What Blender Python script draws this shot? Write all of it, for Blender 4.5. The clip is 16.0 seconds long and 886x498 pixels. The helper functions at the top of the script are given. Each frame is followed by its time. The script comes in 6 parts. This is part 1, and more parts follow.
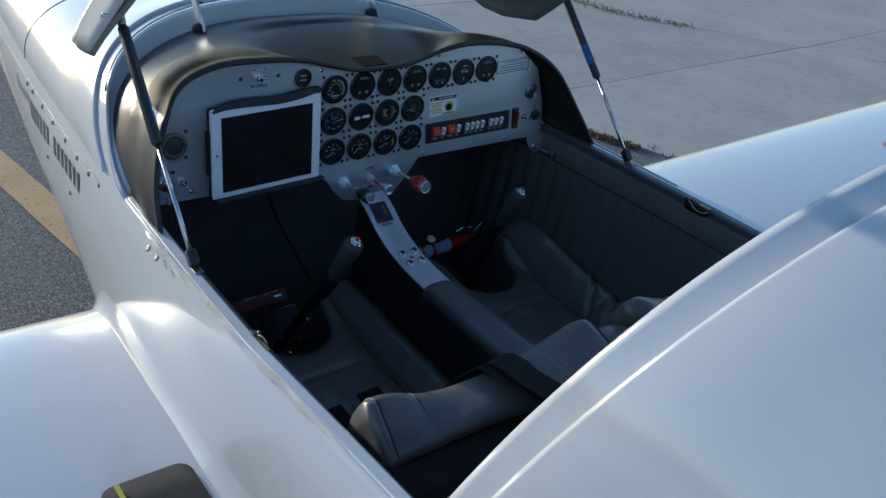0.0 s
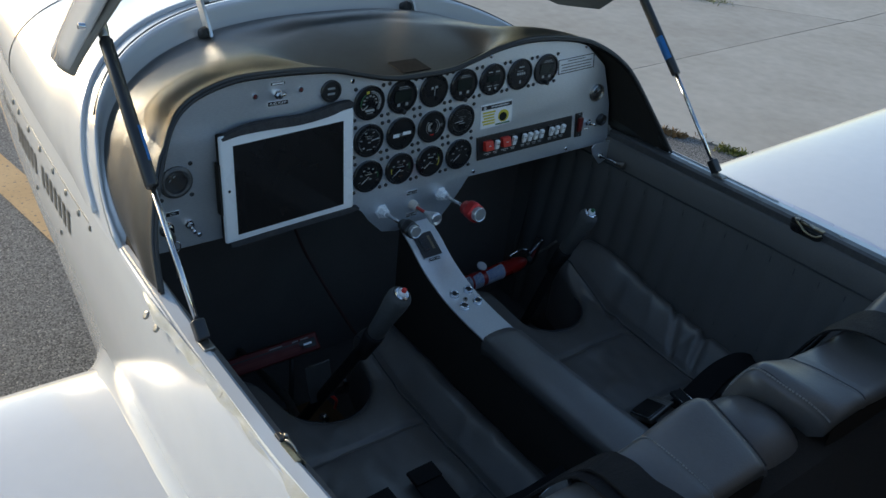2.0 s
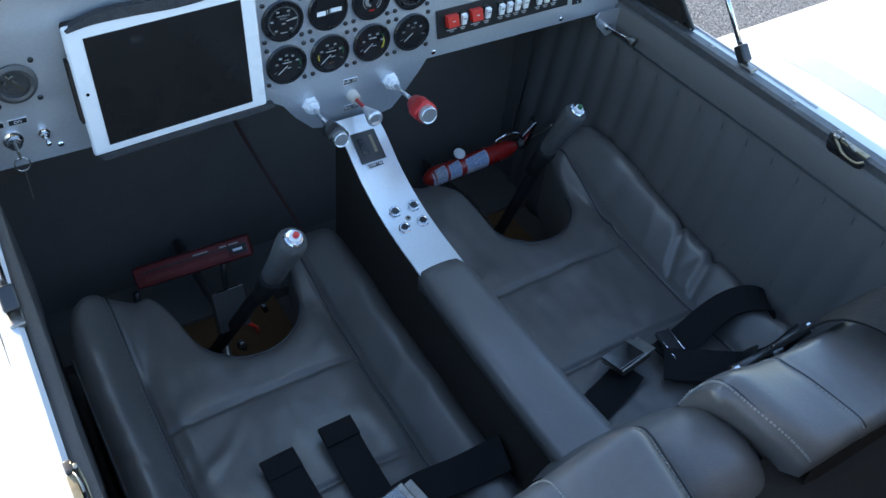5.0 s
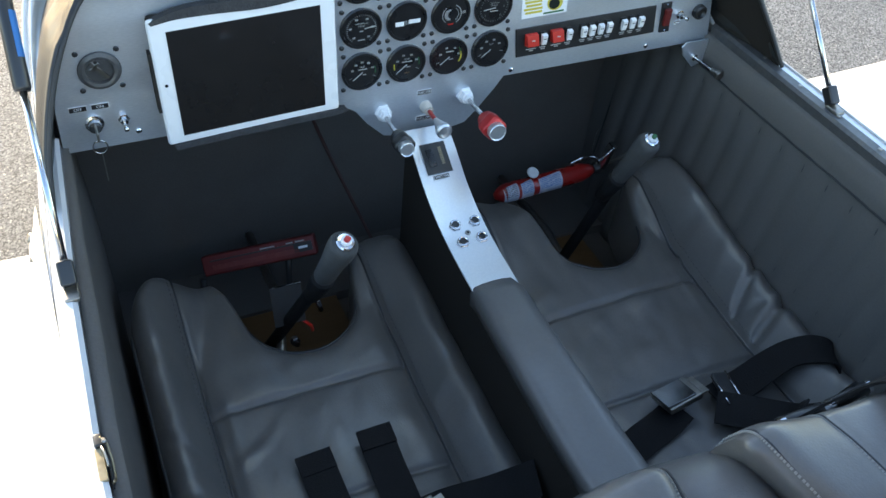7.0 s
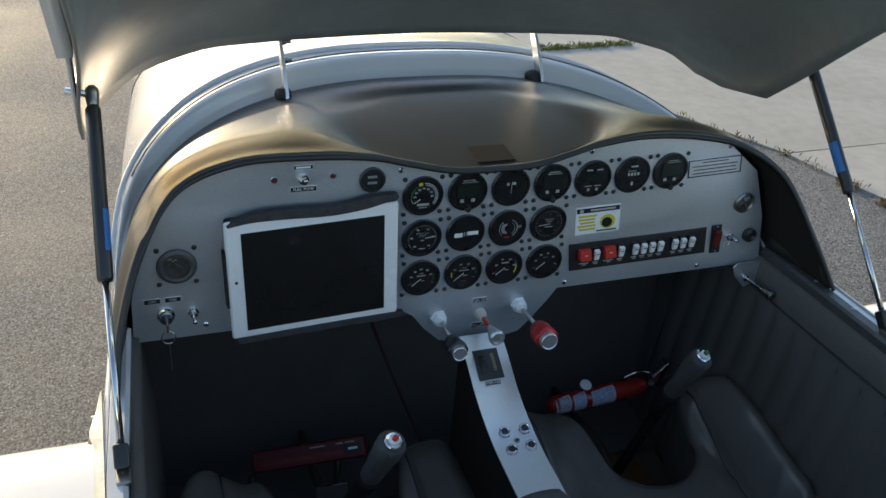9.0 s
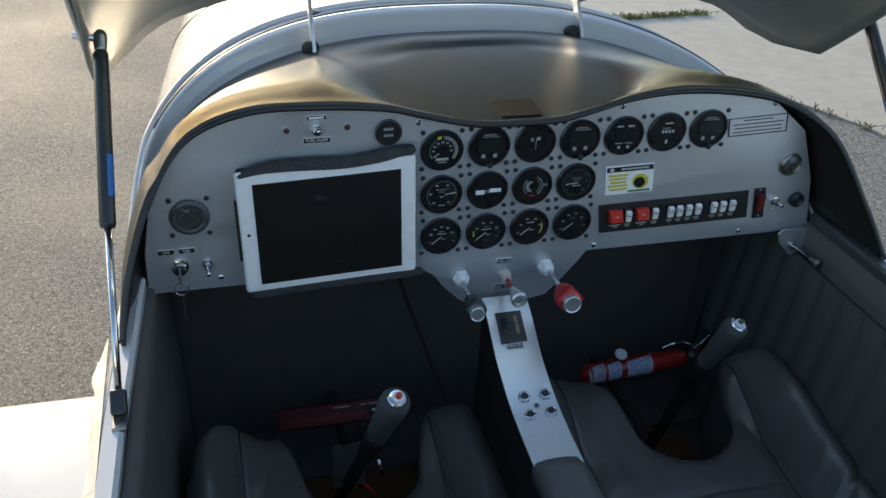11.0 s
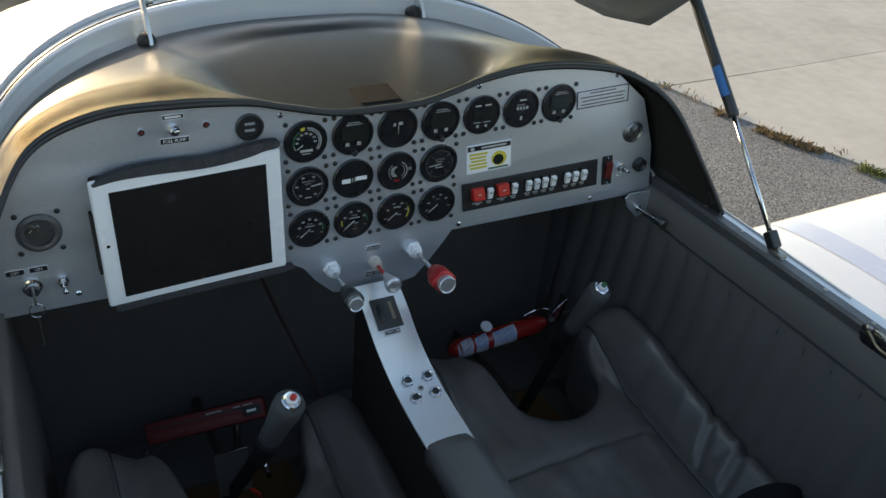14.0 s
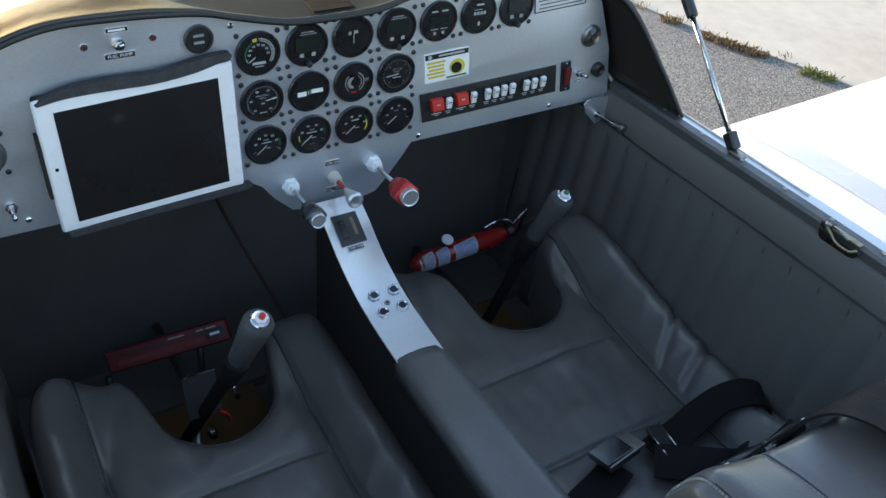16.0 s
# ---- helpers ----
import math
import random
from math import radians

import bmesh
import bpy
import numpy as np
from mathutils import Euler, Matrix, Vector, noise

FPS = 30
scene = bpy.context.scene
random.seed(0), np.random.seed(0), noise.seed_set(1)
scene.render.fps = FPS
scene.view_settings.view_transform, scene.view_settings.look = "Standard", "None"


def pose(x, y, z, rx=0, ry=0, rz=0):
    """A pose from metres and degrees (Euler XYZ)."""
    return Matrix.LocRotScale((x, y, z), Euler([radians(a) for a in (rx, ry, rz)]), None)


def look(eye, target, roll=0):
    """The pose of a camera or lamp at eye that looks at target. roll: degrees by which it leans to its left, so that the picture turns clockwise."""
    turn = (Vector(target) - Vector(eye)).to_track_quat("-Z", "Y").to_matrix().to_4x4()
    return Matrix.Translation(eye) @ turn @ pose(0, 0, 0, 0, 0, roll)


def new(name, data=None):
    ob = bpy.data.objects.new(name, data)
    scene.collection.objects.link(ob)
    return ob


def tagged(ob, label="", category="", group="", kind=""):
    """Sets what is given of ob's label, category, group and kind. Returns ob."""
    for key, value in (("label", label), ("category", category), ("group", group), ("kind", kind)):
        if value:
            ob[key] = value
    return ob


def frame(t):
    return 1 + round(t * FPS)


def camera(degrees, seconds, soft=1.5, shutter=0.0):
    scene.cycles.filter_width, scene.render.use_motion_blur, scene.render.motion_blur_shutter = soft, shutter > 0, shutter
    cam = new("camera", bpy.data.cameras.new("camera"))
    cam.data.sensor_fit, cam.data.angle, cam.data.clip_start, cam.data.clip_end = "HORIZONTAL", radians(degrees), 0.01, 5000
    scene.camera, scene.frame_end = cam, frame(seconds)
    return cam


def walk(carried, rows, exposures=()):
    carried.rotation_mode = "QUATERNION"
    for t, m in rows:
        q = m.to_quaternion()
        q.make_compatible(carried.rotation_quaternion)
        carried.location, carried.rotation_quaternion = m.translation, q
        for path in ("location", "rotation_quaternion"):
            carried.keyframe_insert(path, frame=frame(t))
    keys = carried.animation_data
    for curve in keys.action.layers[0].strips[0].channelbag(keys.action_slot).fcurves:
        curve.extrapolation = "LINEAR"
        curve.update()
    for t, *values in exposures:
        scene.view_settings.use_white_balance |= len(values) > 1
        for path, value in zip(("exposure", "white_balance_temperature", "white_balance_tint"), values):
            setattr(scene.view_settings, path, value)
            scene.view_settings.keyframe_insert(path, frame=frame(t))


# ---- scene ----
cam = camera(53.0, 16.0)
PATH = [
    (0, (-1.065, -1.447, 1.823), (0.118, -0.148, 0.866), 8.5),
    (0.5, (-1.09, -1.437, 1.818), (0.061, -0.126, 0.838), 8.3),
    (1, (-1.067, -1.397, 1.801), (0.058, -0.078, 0.803), 7.4),
    (1.5, (-0.987, -1.281, 1.767), (0.126, 0.04, 0.759), 6.5),
    (2, (-0.906, -1.166, 1.754), (0.223, 0.154, 0.761), 6.1),
    (2.5, (-0.879, -1.014, 1.731), (0.396, 0.143, 0.715), 6.9),
    (3, (-0.876, -0.897, 1.727), (0.558, -0.025, 0.64), 8.2),
    (3.5, (-0.848, -0.855, 1.749), (0.602, -0.135, 0.574), 8.5),
    (4, (-0.774, -0.881, 1.761), (0.585, -0.074, 0.536), 6.6),
    (4.5, (-0.617, -0.966, 1.764), (0.473, 0.076, 0.45), 6.0),
    (4.7, (-0.565, -0.994, 1.757), (0.402, 0.123, 0.41), 5.9),
    (6.8, (-0.49, -1.029, 1.762), (0.197, 0.236, 0.373), 6.2),
    (7, (-0.491, -1.029, 1.765), (0.202, 0.262, 0.403), 6.1),
    (7.5, (-0.491, -1.037, 1.772), (0.224, 0.338, 0.508), 5.4),
    (8, (-0.503, -1.034, 1.772), (0.252, 0.423, 0.628), 5.2),
    (8.5, (-0.506, -1.054, 1.785), (0.197, 0.512, 0.759), 4.2),
    (9, (-0.495, -1.063, 1.774), (0.154, 0.551, 0.786), 4.9),
    (9.5, (-0.43, -1.075, 1.759), (0.091, 0.556, 0.725), 4.6),
    (9.7, (-0.415, -1.074, 1.757), (0.099, 0.547, 0.704), 4.3),
    (11.8, (-0.407, -1.066, 1.728), (0.069, 0.577, 0.691), 3.0),
    (12, (-0.404, -1.069, 1.733), (0.108, 0.562, 0.695), 2.9),
    (12.5, (-0.421, -1.051, 1.733), (0.233, 0.537, 0.707), 3.5),
    (13, (-0.446, -1.043, 1.739), (0.341, 0.496, 0.734), 4.8),
    (13.5, (-0.47, -1.03, 1.741), (0.38, 0.468, 0.725), 5.7),
    (14, (-0.474, -1.029, 1.743), (0.375, 0.435, 0.677), 5.4),
    (14.5, (-0.472, -1.022, 1.739), (0.389, 0.399, 0.625), 5.3),
    (15, (-0.478, -1.017, 1.73), (0.404, 0.367, 0.587), 5.6),
    (15.5, (-0.486, -1.013, 1.73), (0.408, 0.337, 0.556), 6.0),
    (16, (-0.488, -1.011, 1.724), (0.423, 0.299, 0.518), 5.9),
]
EXPOSURES = [(0.0, 0.45, 5250, 10), (0.5, 0.35, 5250, 10), (1.5, 0.55, 5700, 10), (2.0, 0.85, 6000, 11), (2.5, 1.1, 6000, 12), (3.0, 1.2, 6050, 15), (3.5, 1.85, 5500, 19), (4.0, 2.15, 5700, 19), (4.5, 2.5, 5700, 16), (4.7, 2.45, 5800, 15), (7.0, 2.65, 6700, 12),
             (7.5, 2.65, 7800, 12), (8.0, 2.15, 7800, 12), (8.5, 1.85, 7350, 12), (9.0, 1.25, 6750, 12), (9.5, 1.25, 6550, 12), (12.0, 1.45, 6750, 12), (12.5, 1.35, 6750, 13), (13.5, 1.45, 6700, 13), (14.0, 1.6, 7400, 13), (14.5, 1.5, 7200, 14), (15.0, 1.9, 7100, 14),
             (15.5, 2.15, 7000, 14), (16.0, 2.2, 6850, 14)]
walk(cam, [(t, look(eye, target, roll)) for t, eye, target, roll in PATH], EXPOSURES)

# ---- light ----
SUN_AZ, SUN_EL = radians(-15.0), radians(12.5)      # from the nose (+y), positive to the right
world = bpy.data.worlds.new("sky")
scene.world = world
world.use_nodes = True
wn = world.node_tree
sky = wn.nodes.new("ShaderNodeTexSky")
sky.sky_type, sky.sun_disc = "NISHITA", False
sky.sun_elevation, sky.sun_rotation = SUN_EL, SUN_AZ
sky.air_density, sky.dust_density, sky.ozone_density = 1.0, 0.5, 1.5
wn.links.new(sky.outputs[0], wn.nodes["Background"].inputs[0])
wn.nodes["Background"].inputs[1].default_value = 0.15
sun_data = bpy.data.lights.new("sun", "SUN")
sun_data.energy, sun_data.angle, sun_data.color = 3.1, radians(1.0), (1.0, 0.83, 0.56)
sun = new("sun", sun_data)
to_sun = Vector((math.sin(SUN_AZ) * math.cos(SUN_EL), math.cos(SUN_AZ) * math.cos(SUN_EL), math.sin(SUN_EL)))
sun.rotation_euler = to_sun.to_track_quat("Z", "Y").to_euler()
sun.location = to_sun * 20


# ---- materials ----
def material(name, colour, rough=0.5, metal=0.0, colour2=None, scale=8.0, fine=60.0, amount=0.5, bump=0.0, bump_scale=200.0,
             stretch=(1, 1, 1), coat=0.0, rough_var=0.08, spots=None, random_piece=0.0, specular=0.5, stones=None):
    """Two scales of noise in the colour, fine relief and uneven gloss."""
    m = bpy.data.materials.new(name)
    m.use_nodes = True
    nt = m.node_tree
    n, l = nt.nodes, nt.links
    b = n["Principled BSDF"]
    b.inputs["Metallic"].default_value = metal
    b.inputs["Coat Weight"].default_value = coat
    b.inputs["Coat Roughness"].default_value = 0.04
    b.inputs["Specular IOR Level"].default_value = specular
    tc = n.new("ShaderNodeTexCoord")
    mp = n.new("ShaderNodeMapping")
    mp.inputs["Scale"].default_value = stretch
    l.new(tc.outputs["Object"], mp.inputs[0])

    def noise_node(s, detail=4.0):
        t = n.new("ShaderNodeTexNoise")
        t.inputs["Scale"].default_value, t.inputs["Detail"].default_value = s, detail
        l.new(mp.outputs[0], t.inputs["Vector"])
        return t
    big, small = noise_node(scale), noise_node(fine)
    add = n.new("ShaderNodeMath")
    add.operation = "ADD"
    l.new(big.outputs[0], add.inputs[0])
    l.new(small.outputs[0], add.inputs[1])
    mr = n.new("ShaderNodeMapRange")
    mr.inputs[1].default_value, mr.inputs[2].default_value = 1.0 - amount, 1.0 + amount
    l.new(add.outputs[0], mr.inputs[0])
    mix = n.new("ShaderNodeMix")
    mix.data_type = "RGBA"
    colour2 = colour2 or [c * 0.8 for c in colour]
    mix.inputs[6].default_value, mix.inputs[7].default_value = (*colour, 1), (*colour2, 1)
    l.new(mr.outputs[0], mix.inputs[0])
    out = mix.outputs[2]
    if stones:                                  # (scale, darkest, lightest): single stones of differing tone
        v = n.new("ShaderNodeTexVoronoi")
        v.inputs["Scale"].default_value = stones[0]
        l.new(mp.outputs[0], v.inputs["Vector"])
        bw = n.new("ShaderNodeRGBToBW")
        l.new(v.outputs["Color"], bw.inputs[0])
        r = n.new("ShaderNodeMapRange")
        r.inputs[1].default_value, r.inputs[2].default_value, r.inputs[3].default_value, r.inputs[4].default_value = 0.2, 0.85, stones[1], stones[2]
        l.new(bw.outputs[0], r.inputs[0])
        hs = n.new("ShaderNodeHueSaturation")
        l.new(r.outputs[0], hs.inputs["Value"])
        l.new(out, hs.inputs["Color"])
        out = hs.outputs[0]
    if spots:                                   # (colour, scale, threshold): sparse marks
        sc, ss, th = spots
        t = noise_node(ss, 2.0)
        r = n.new("ShaderNodeMapRange")
        r.inputs[1].default_value, r.inputs[2].default_value = th, th + 0.05
        l.new(t.outputs[0], r.inputs[0])
        mx = n.new("ShaderNodeMix")
        mx.data_type = "RGBA"
        l.new(out, mx.inputs[6])
        mx.inputs[7].default_value = (*sc, 1)
        l.new(r.outputs[0], mx.inputs[0])
        out = mx.outputs[2]
    if random_piece:
        oi = n.new("ShaderNodeObjectInfo")
        hsv = n.new("ShaderNodeHueSaturation")
        r = n.new("ShaderNodeMapRange")
        r.inputs[3].default_value, r.inputs[4].default_value = 1 - random_piece, 1 + random_piece
        l.new(oi.outputs["Random"], r.inputs[0])
        l.new(r.outputs[0], hsv.inputs["Value"])
        l.new(out, hsv.inputs["Color"])
        out = hsv.outputs[0]
    l.new(out, b.inputs["Base Color"])
    rr = n.new("ShaderNodeMapRange")
    rr.inputs[1].default_value, rr.inputs[2].default_value = 0.3, 0.7
    rr.inputs[3].default_value, rr.inputs[4].default_value = max(0.02, rough - rough_var), min(1, rough + rough_var)
    l.new(big.outputs[0], rr.inputs[0])
    l.new(rr.outputs[0], b.inputs["Roughness"])
    if bump:
        t = noise_node(bump_scale, 3.0)
        bn = n.new("ShaderNodeBump")
        bn.inputs["Strength"].default_value, bn.inputs["Distance"].default_value = bump, 0.002
        l.new(t.outputs[0], bn.inputs["Height"])
        l.new(bn.outputs[0], b.inputs["Normal"])
    return m


def glass(name, colour=(0.96, 0.965, 0.97), rough=0.02):
    m = bpy.data.materials.new(name)
    m.use_nodes = True
    n, l = m.node_tree.nodes, m.node_tree.links
    n.remove(n["Principled BSDF"])
    tr, gl, mx, fr = (n.new("ShaderNode" + k) for k in ("BsdfTransparent", "BsdfGlossy", "MixShader", "Fresnel"))
    tr.inputs[0].default_value = (*colour, 1)
    gl.inputs["Roughness"].default_value = rough
    l.new(fr.outputs[0], mx.inputs[0])
    l.new(tr.outputs[0], mx.inputs[1])
    l.new(gl.outputs[0], mx.inputs[2])
    l.new(mx.outputs[0], n["Material Output"].inputs[0])
    return m


M = dict(
    paint=material("white_gelcoat_paint", (0.575, 0.58, 0.585), 0.18, colour2=(0.53, 0.54, 0.55), scale=3, fine=25, coat=0.6, bump=0.006, bump_scale=6, spots=((0.5, 0.46, 0.38), 70, 0.80)),
    rootstrip=material("pale_blue_grey_band", (0.40, 0.43, 0.52), 0.30, colour2=(0.37, 0.40, 0.49), scale=4, fine=30, coat=0.4),
    stained=material("yellowed_sealant", (0.54, 0.50, 0.37), 0.45, colour2=(0.56, 0.555, 0.53), scale=16, fine=70, amount=0.3, bump=0.2, spots=((0.22, 0.17, 0.11), 45, 0.72)),
    inner=material("bare_fibreglass", (0.20, 0.205, 0.19), 0.42, colour2=(0.15, 0.153, 0.14), scale=7, fine=40, bump=0.15, bump_scale=120),
    vinyl=material("black_vinyl", (0.031, 0.031, 0.029), 0.35, colour2=(0.025, 0.025, 0.023), scale=9, fine=90, bump=0.22, bump_scale=500, rough_var=0.05, specular=0.5),
    felt=material("black_felt", (0.027, 0.024, 0.021), 0.95, colour2=(0.036, 0.032, 0.028), spots=((0.22, 0.21, 0.20), 140, 0.80), scale=12, fine=300, bump=0.5, bump_scale=600, specular=0.1),
    fuzz=material("fuzzy_hook_tape", (0.085, 0.085, 0.088), 0.95, colour2=(0.022, 0.022, 0.024), scale=60, fine=260, amount=0.9, bump=0.8, bump_scale=350, specular=0.1),
    carpet=material("dark_grey_carpet", (0.135, 0.126, 0.118), 0.95, colour2=(0.100, 0.093, 0.087), scale=10, fine=350, bump=0.5, bump_scale=700, specular=0.15),
    cloth=material("grey_wall_cloth", (0.131, 0.126, 0.120), 0.9, colour2=(0.106, 0.102, 0.097), scale=6, fine=300, bump=0.3, bump_scale=600, specular=0.2),
    leather=material("grey_leather", (0.114, 0.110, 0.105), 0.38, specular=0.6, colour2=(0.097, 0.093, 0.088), scale=9, fine=160, amount=0.4, bump=0.16, bump_scale=380, rough_var=0.1),
    seatthread=material("grey_thread", (0.10, 0.10, 0.10), 0.8),
    thread=material("pale_thread", (0.29, 0.285, 0.265), 0.8),
    welt=material("dark_seam", (0.03, 0.032, 0.035), 0.6),
    aluminium=material("brushed_aluminium", (0.74, 0.78, 0.83), 0.42, 0.80, colour2=(0.56, 0.60, 0.65), scale=11, fine=420, amount=0.42, stretch=(0.35, 1, 1.6), bump=0.10, bump_scale=500, rough_var=0.12),
    dullrail=material("dull_grey_rail", (0.125, 0.128, 0.13), 0.45, 0.4, colour2=(0.07, 0.07, 0.074), scale=20, fine=150, bump=0.1),
    bright=material("satin_aluminium", (0.70, 0.72, 0.73), 0.32, 0.75, colour2=(0.64, 0.66, 0.68), scale=5, fine=300, amount=0.25, rough_var=0.03, bump=0.015),
    capmetal=material("turned_aluminium", (0.72, 0.73, 0.74), 0.34, 0.85, colour2=(0.62, 0.63, 0.64), scale=20, fine=300, amount=0.3),
    chrome=material("chrome", (0.62, 0.62, 0.63), 0.12, 1.0, colour2=(0.48, 0.48, 0.49), scale=30, fine=200, rough_var=0.05),
    steel=material("dull_steel", (0.35, 0.34, 0.32), 0.35, 0.95, colour2=(0.22, 0.2, 0.17), scale=40, fine=200),
    gunmetal=material("dark_polished_steel", (0.22, 0.22, 0.23), 0.16, 1.0, colour2=(0.15, 0.15, 0.155), scale=30, fine=200, rough_var=0.06),
    brass=material("tarnished_brass", (0.40, 0.34, 0.22), 0.35, 0.9, colour2=(0.2, 0.16, 0.10), scale=40, fine=200),
    black=material("black_plastic", (0.022, 0.022, 0.023), 0.35, colour2=(0.02, 0.02, 0.02), scale=20, fine=200, bump=0.05),
    rubber=material("black_rubber", (0.02, 0.02, 0.02), 0.65, colour2=(0.03, 0.03, 0.03), scale=20, fine=200, bump=0.2),
    grip=material("grey_foam_grip", (0.070, 0.071, 0.070), 0.85, colour2=(0.036, 0.037, 0.037), scale=30, fine=420, amount=0.8, bump=0.9, bump_scale=420),
    dial=material("dial_black", (0.010, 0.010, 0.011), 0.30, colour2=(0.014, 0.014, 0.015), scale=40, fine=200),
    screen=material("dark_screen", (0.014, 0.013, 0.013), 0.07, colour2=(0.019, 0.017, 0.016), scale=5, fine=30, rough_var=0.03),
    lcd=material("unlit_lcd", (0.016, 0.020, 0.017), 0.15, colour2=(0.020, 0.024, 0.020), scale=20, fine=50),
    white=material("white_plastic", (0.80, 0.81, 0.82), 0.28, colour2=(0.76, 0.77, 0.78), scale=10, fine=100),
    label=material("pale_printed_label", (0.56, 0.58, 0.63), 0.45, colour2=(0.34, 0.39, 0.52), scale=90, fine=300, amount=0.35),
    mark=material("white_print", (0.46, 0.46, 0.45), 0.5),
    print=material("grey_print", (0.36, 0.36, 0.35), 0.5),
    red=material("red_plastic", (0.55, 0.03, 0.02), 0.35, colour2=(0.45, 0.02, 0.015), scale=30, fine=100),
    darkred=material("dark_red_enamel", (0.14, 0.012, 0.011), 0.55, colour2=(0.09, 0.009, 0.008), scale=20, fine=100),
    fadedred=material("faded_red_print", (0.42, 0.17, 0.18), 0.4, colour2=(0.36, 0.13, 0.14), scale=30, fine=100),
    redknob=material("red_anodised", (0.50, 0.03, 0.03), 0.4, 0.3, colour2=(0.4, 0.02, 0.02), scale=30, fine=100),
    yellow=material("yellow_print", (0.60, 0.50, 0.06), 0.5),
    green=material("green_print", (0.03, 0.13, 0.05), 0.5),
    blue=material("blue_label", (0.02, 0.15, 0.42), 0.4, colour2=(0.018, 0.13, 0.36), scale=40, fine=200),
    strap=material("black_webbing", (0.008, 0.008, 0.0085), 0.7, colour2=(0.014, 0.014, 0.015), scale=30, fine=400, bump=0.5, bump_scale=500, specular=0.15),
    letter=material("dark_grey_lettering", (0.06, 0.06, 0.055), 0.4),
    wood=material("varnished_plywood", (0.16, 0.085, 0.035), 0.5, colour2=(0.09, 0.05, 0.02), scale=6, fine=80, stretch=(1, 6, 1)),
    grit=material("antiskid_black", (0.02, 0.02, 0.022), 0.9, colour2=(0.032, 0.032, 0.034), scale=20, fine=500, bump=0.8, bump_scale=700),
    asphalt=material("asphalt", (0.090, 0.088, 0.085), 0.8, colour2=(0.146, 0.142, 0.135), scale=1.2, fine=190, amount=0.28, bump=0.8, bump_scale=190, stones=(185, 0.40, 1.95), spots=((0.46, 0.43, 0.37), 120, 0.655), specular=0.3),
    concrete=material("weathered_concrete", (0.475, 0.437, 0.375), 0.7, colour2=(0.30, 0.277, 0.235), scale=1.7, fine=11, amount=0.62, bump=0.35, bump_scale=70, random_piece=0.08, specular=0.4),
    roadpaint=material("worn_yellow_paint", (0.60, 0.38, 0.17), 0.8, colour2=(0.46, 0.29, 0.13), scale=5, fine=60, bump=0.5, bump_scale=130, spots=((0.13, 0.12, 0.11), 60, 0.64)),
    grass=material("dry_grass", (0.14, 0.13, 0.035), 0.8, colour2=(0.10, 0.14, 0.03), scale=2, fine=20),
    drygrass=material("brown_grass", (0.20, 0.13, 0.06), 0.85, colour2=(0.12, 0.08, 0.04), scale=3, fine=20),
    dirt=material("joint_dirt", (0.10, 0.085, 0.06), 0.95, colour2=(0.06, 0.05, 0.04), scale=5, fine=60, bump=0.8, bump_scale=80),
    lawn=material("lawn", (0.07, 0.11, 0.02), 0.9, colour2=(0.13, 0.13, 0.04), scale=1.5, fine=30, bump=0.8, bump_scale=60),
    perspex=glass("clear_perspex"),
)


from mathutils.bvhtree import BVHTree


# ---- building helpers ----
def thing(name, at, label, category, group="", kind=""):
    e = new(name)
    e.empty_display_size = 0.05
    e.location = at
    return tagged(e, label, category, group, kind)


def part(name, bm, mat, parent=None, label="", smooth=False, solid=0.0, bevel=0.0, sub=0):
    """Links a bmesh, given in world coordinates, as one mesh under a thing or a part."""
    bmesh.ops.recalc_face_normals(bm, faces=bm.faces) if bm.faces else None
    me = bpy.data.meshes.new(name)
    bm.to_mesh(me)
    bm.free()
    for m in (mat if isinstance(mat, (list, tuple)) else [mat]):
        me.materials.append(m)
    if smooth:
        me.polygons.foreach_set("use_smooth", [True] * len(me.polygons))
    ob = new(name, me)
    if solid:
        md = ob.modifiers.new("solid", "SOLIDIFY")
        md.thickness, md.offset = solid, -1
    if sub:
        md = ob.modifiers.new("round", "SUBSURF")
        md.levels = md.render_levels = sub
    if bevel:
        md = ob.modifiers.new("bevel", "BEVEL")
        md.width, md.segments, md.limit_method, md.angle_limit = bevel, 2, "ANGLE", radians(40)
        me.polygons.foreach_set("use_smooth", [True] * len(me.polygons))
        ob.modifiers.new("normals", "WEIGHTED_NORMAL")
    if parent:
        ob.parent = parent
        if parent.type == "EMPTY":
            ob.matrix_parent_inverse = Matrix.Translation(-Vector(parent.location))
    if label:
        ob["label"] = label
    return ob


def box(bm, lo, hi, m=None):
    vs = [bm.verts.new((m @ Vector(p)) if m else p) for p in
          [(x, y, z) for z in (lo[2], hi[2]) for y in (lo[1], hi[1]) for x in (lo[0], hi[0])]]
    for f in ((0, 2, 3, 1), (4, 5, 7, 6), (0, 1, 5, 4), (1, 3, 7, 5), (3, 2, 6, 7), (2, 0, 4, 6)):
        bm.faces.new([vs[i] for i in f])
    return bm


def new_box(lo, hi, m=None):
    return box(bmesh.new(), lo, hi, m)


def frame_of(d):
    return Vector(d).normalized().to_track_quat("Z", "Y").to_matrix()


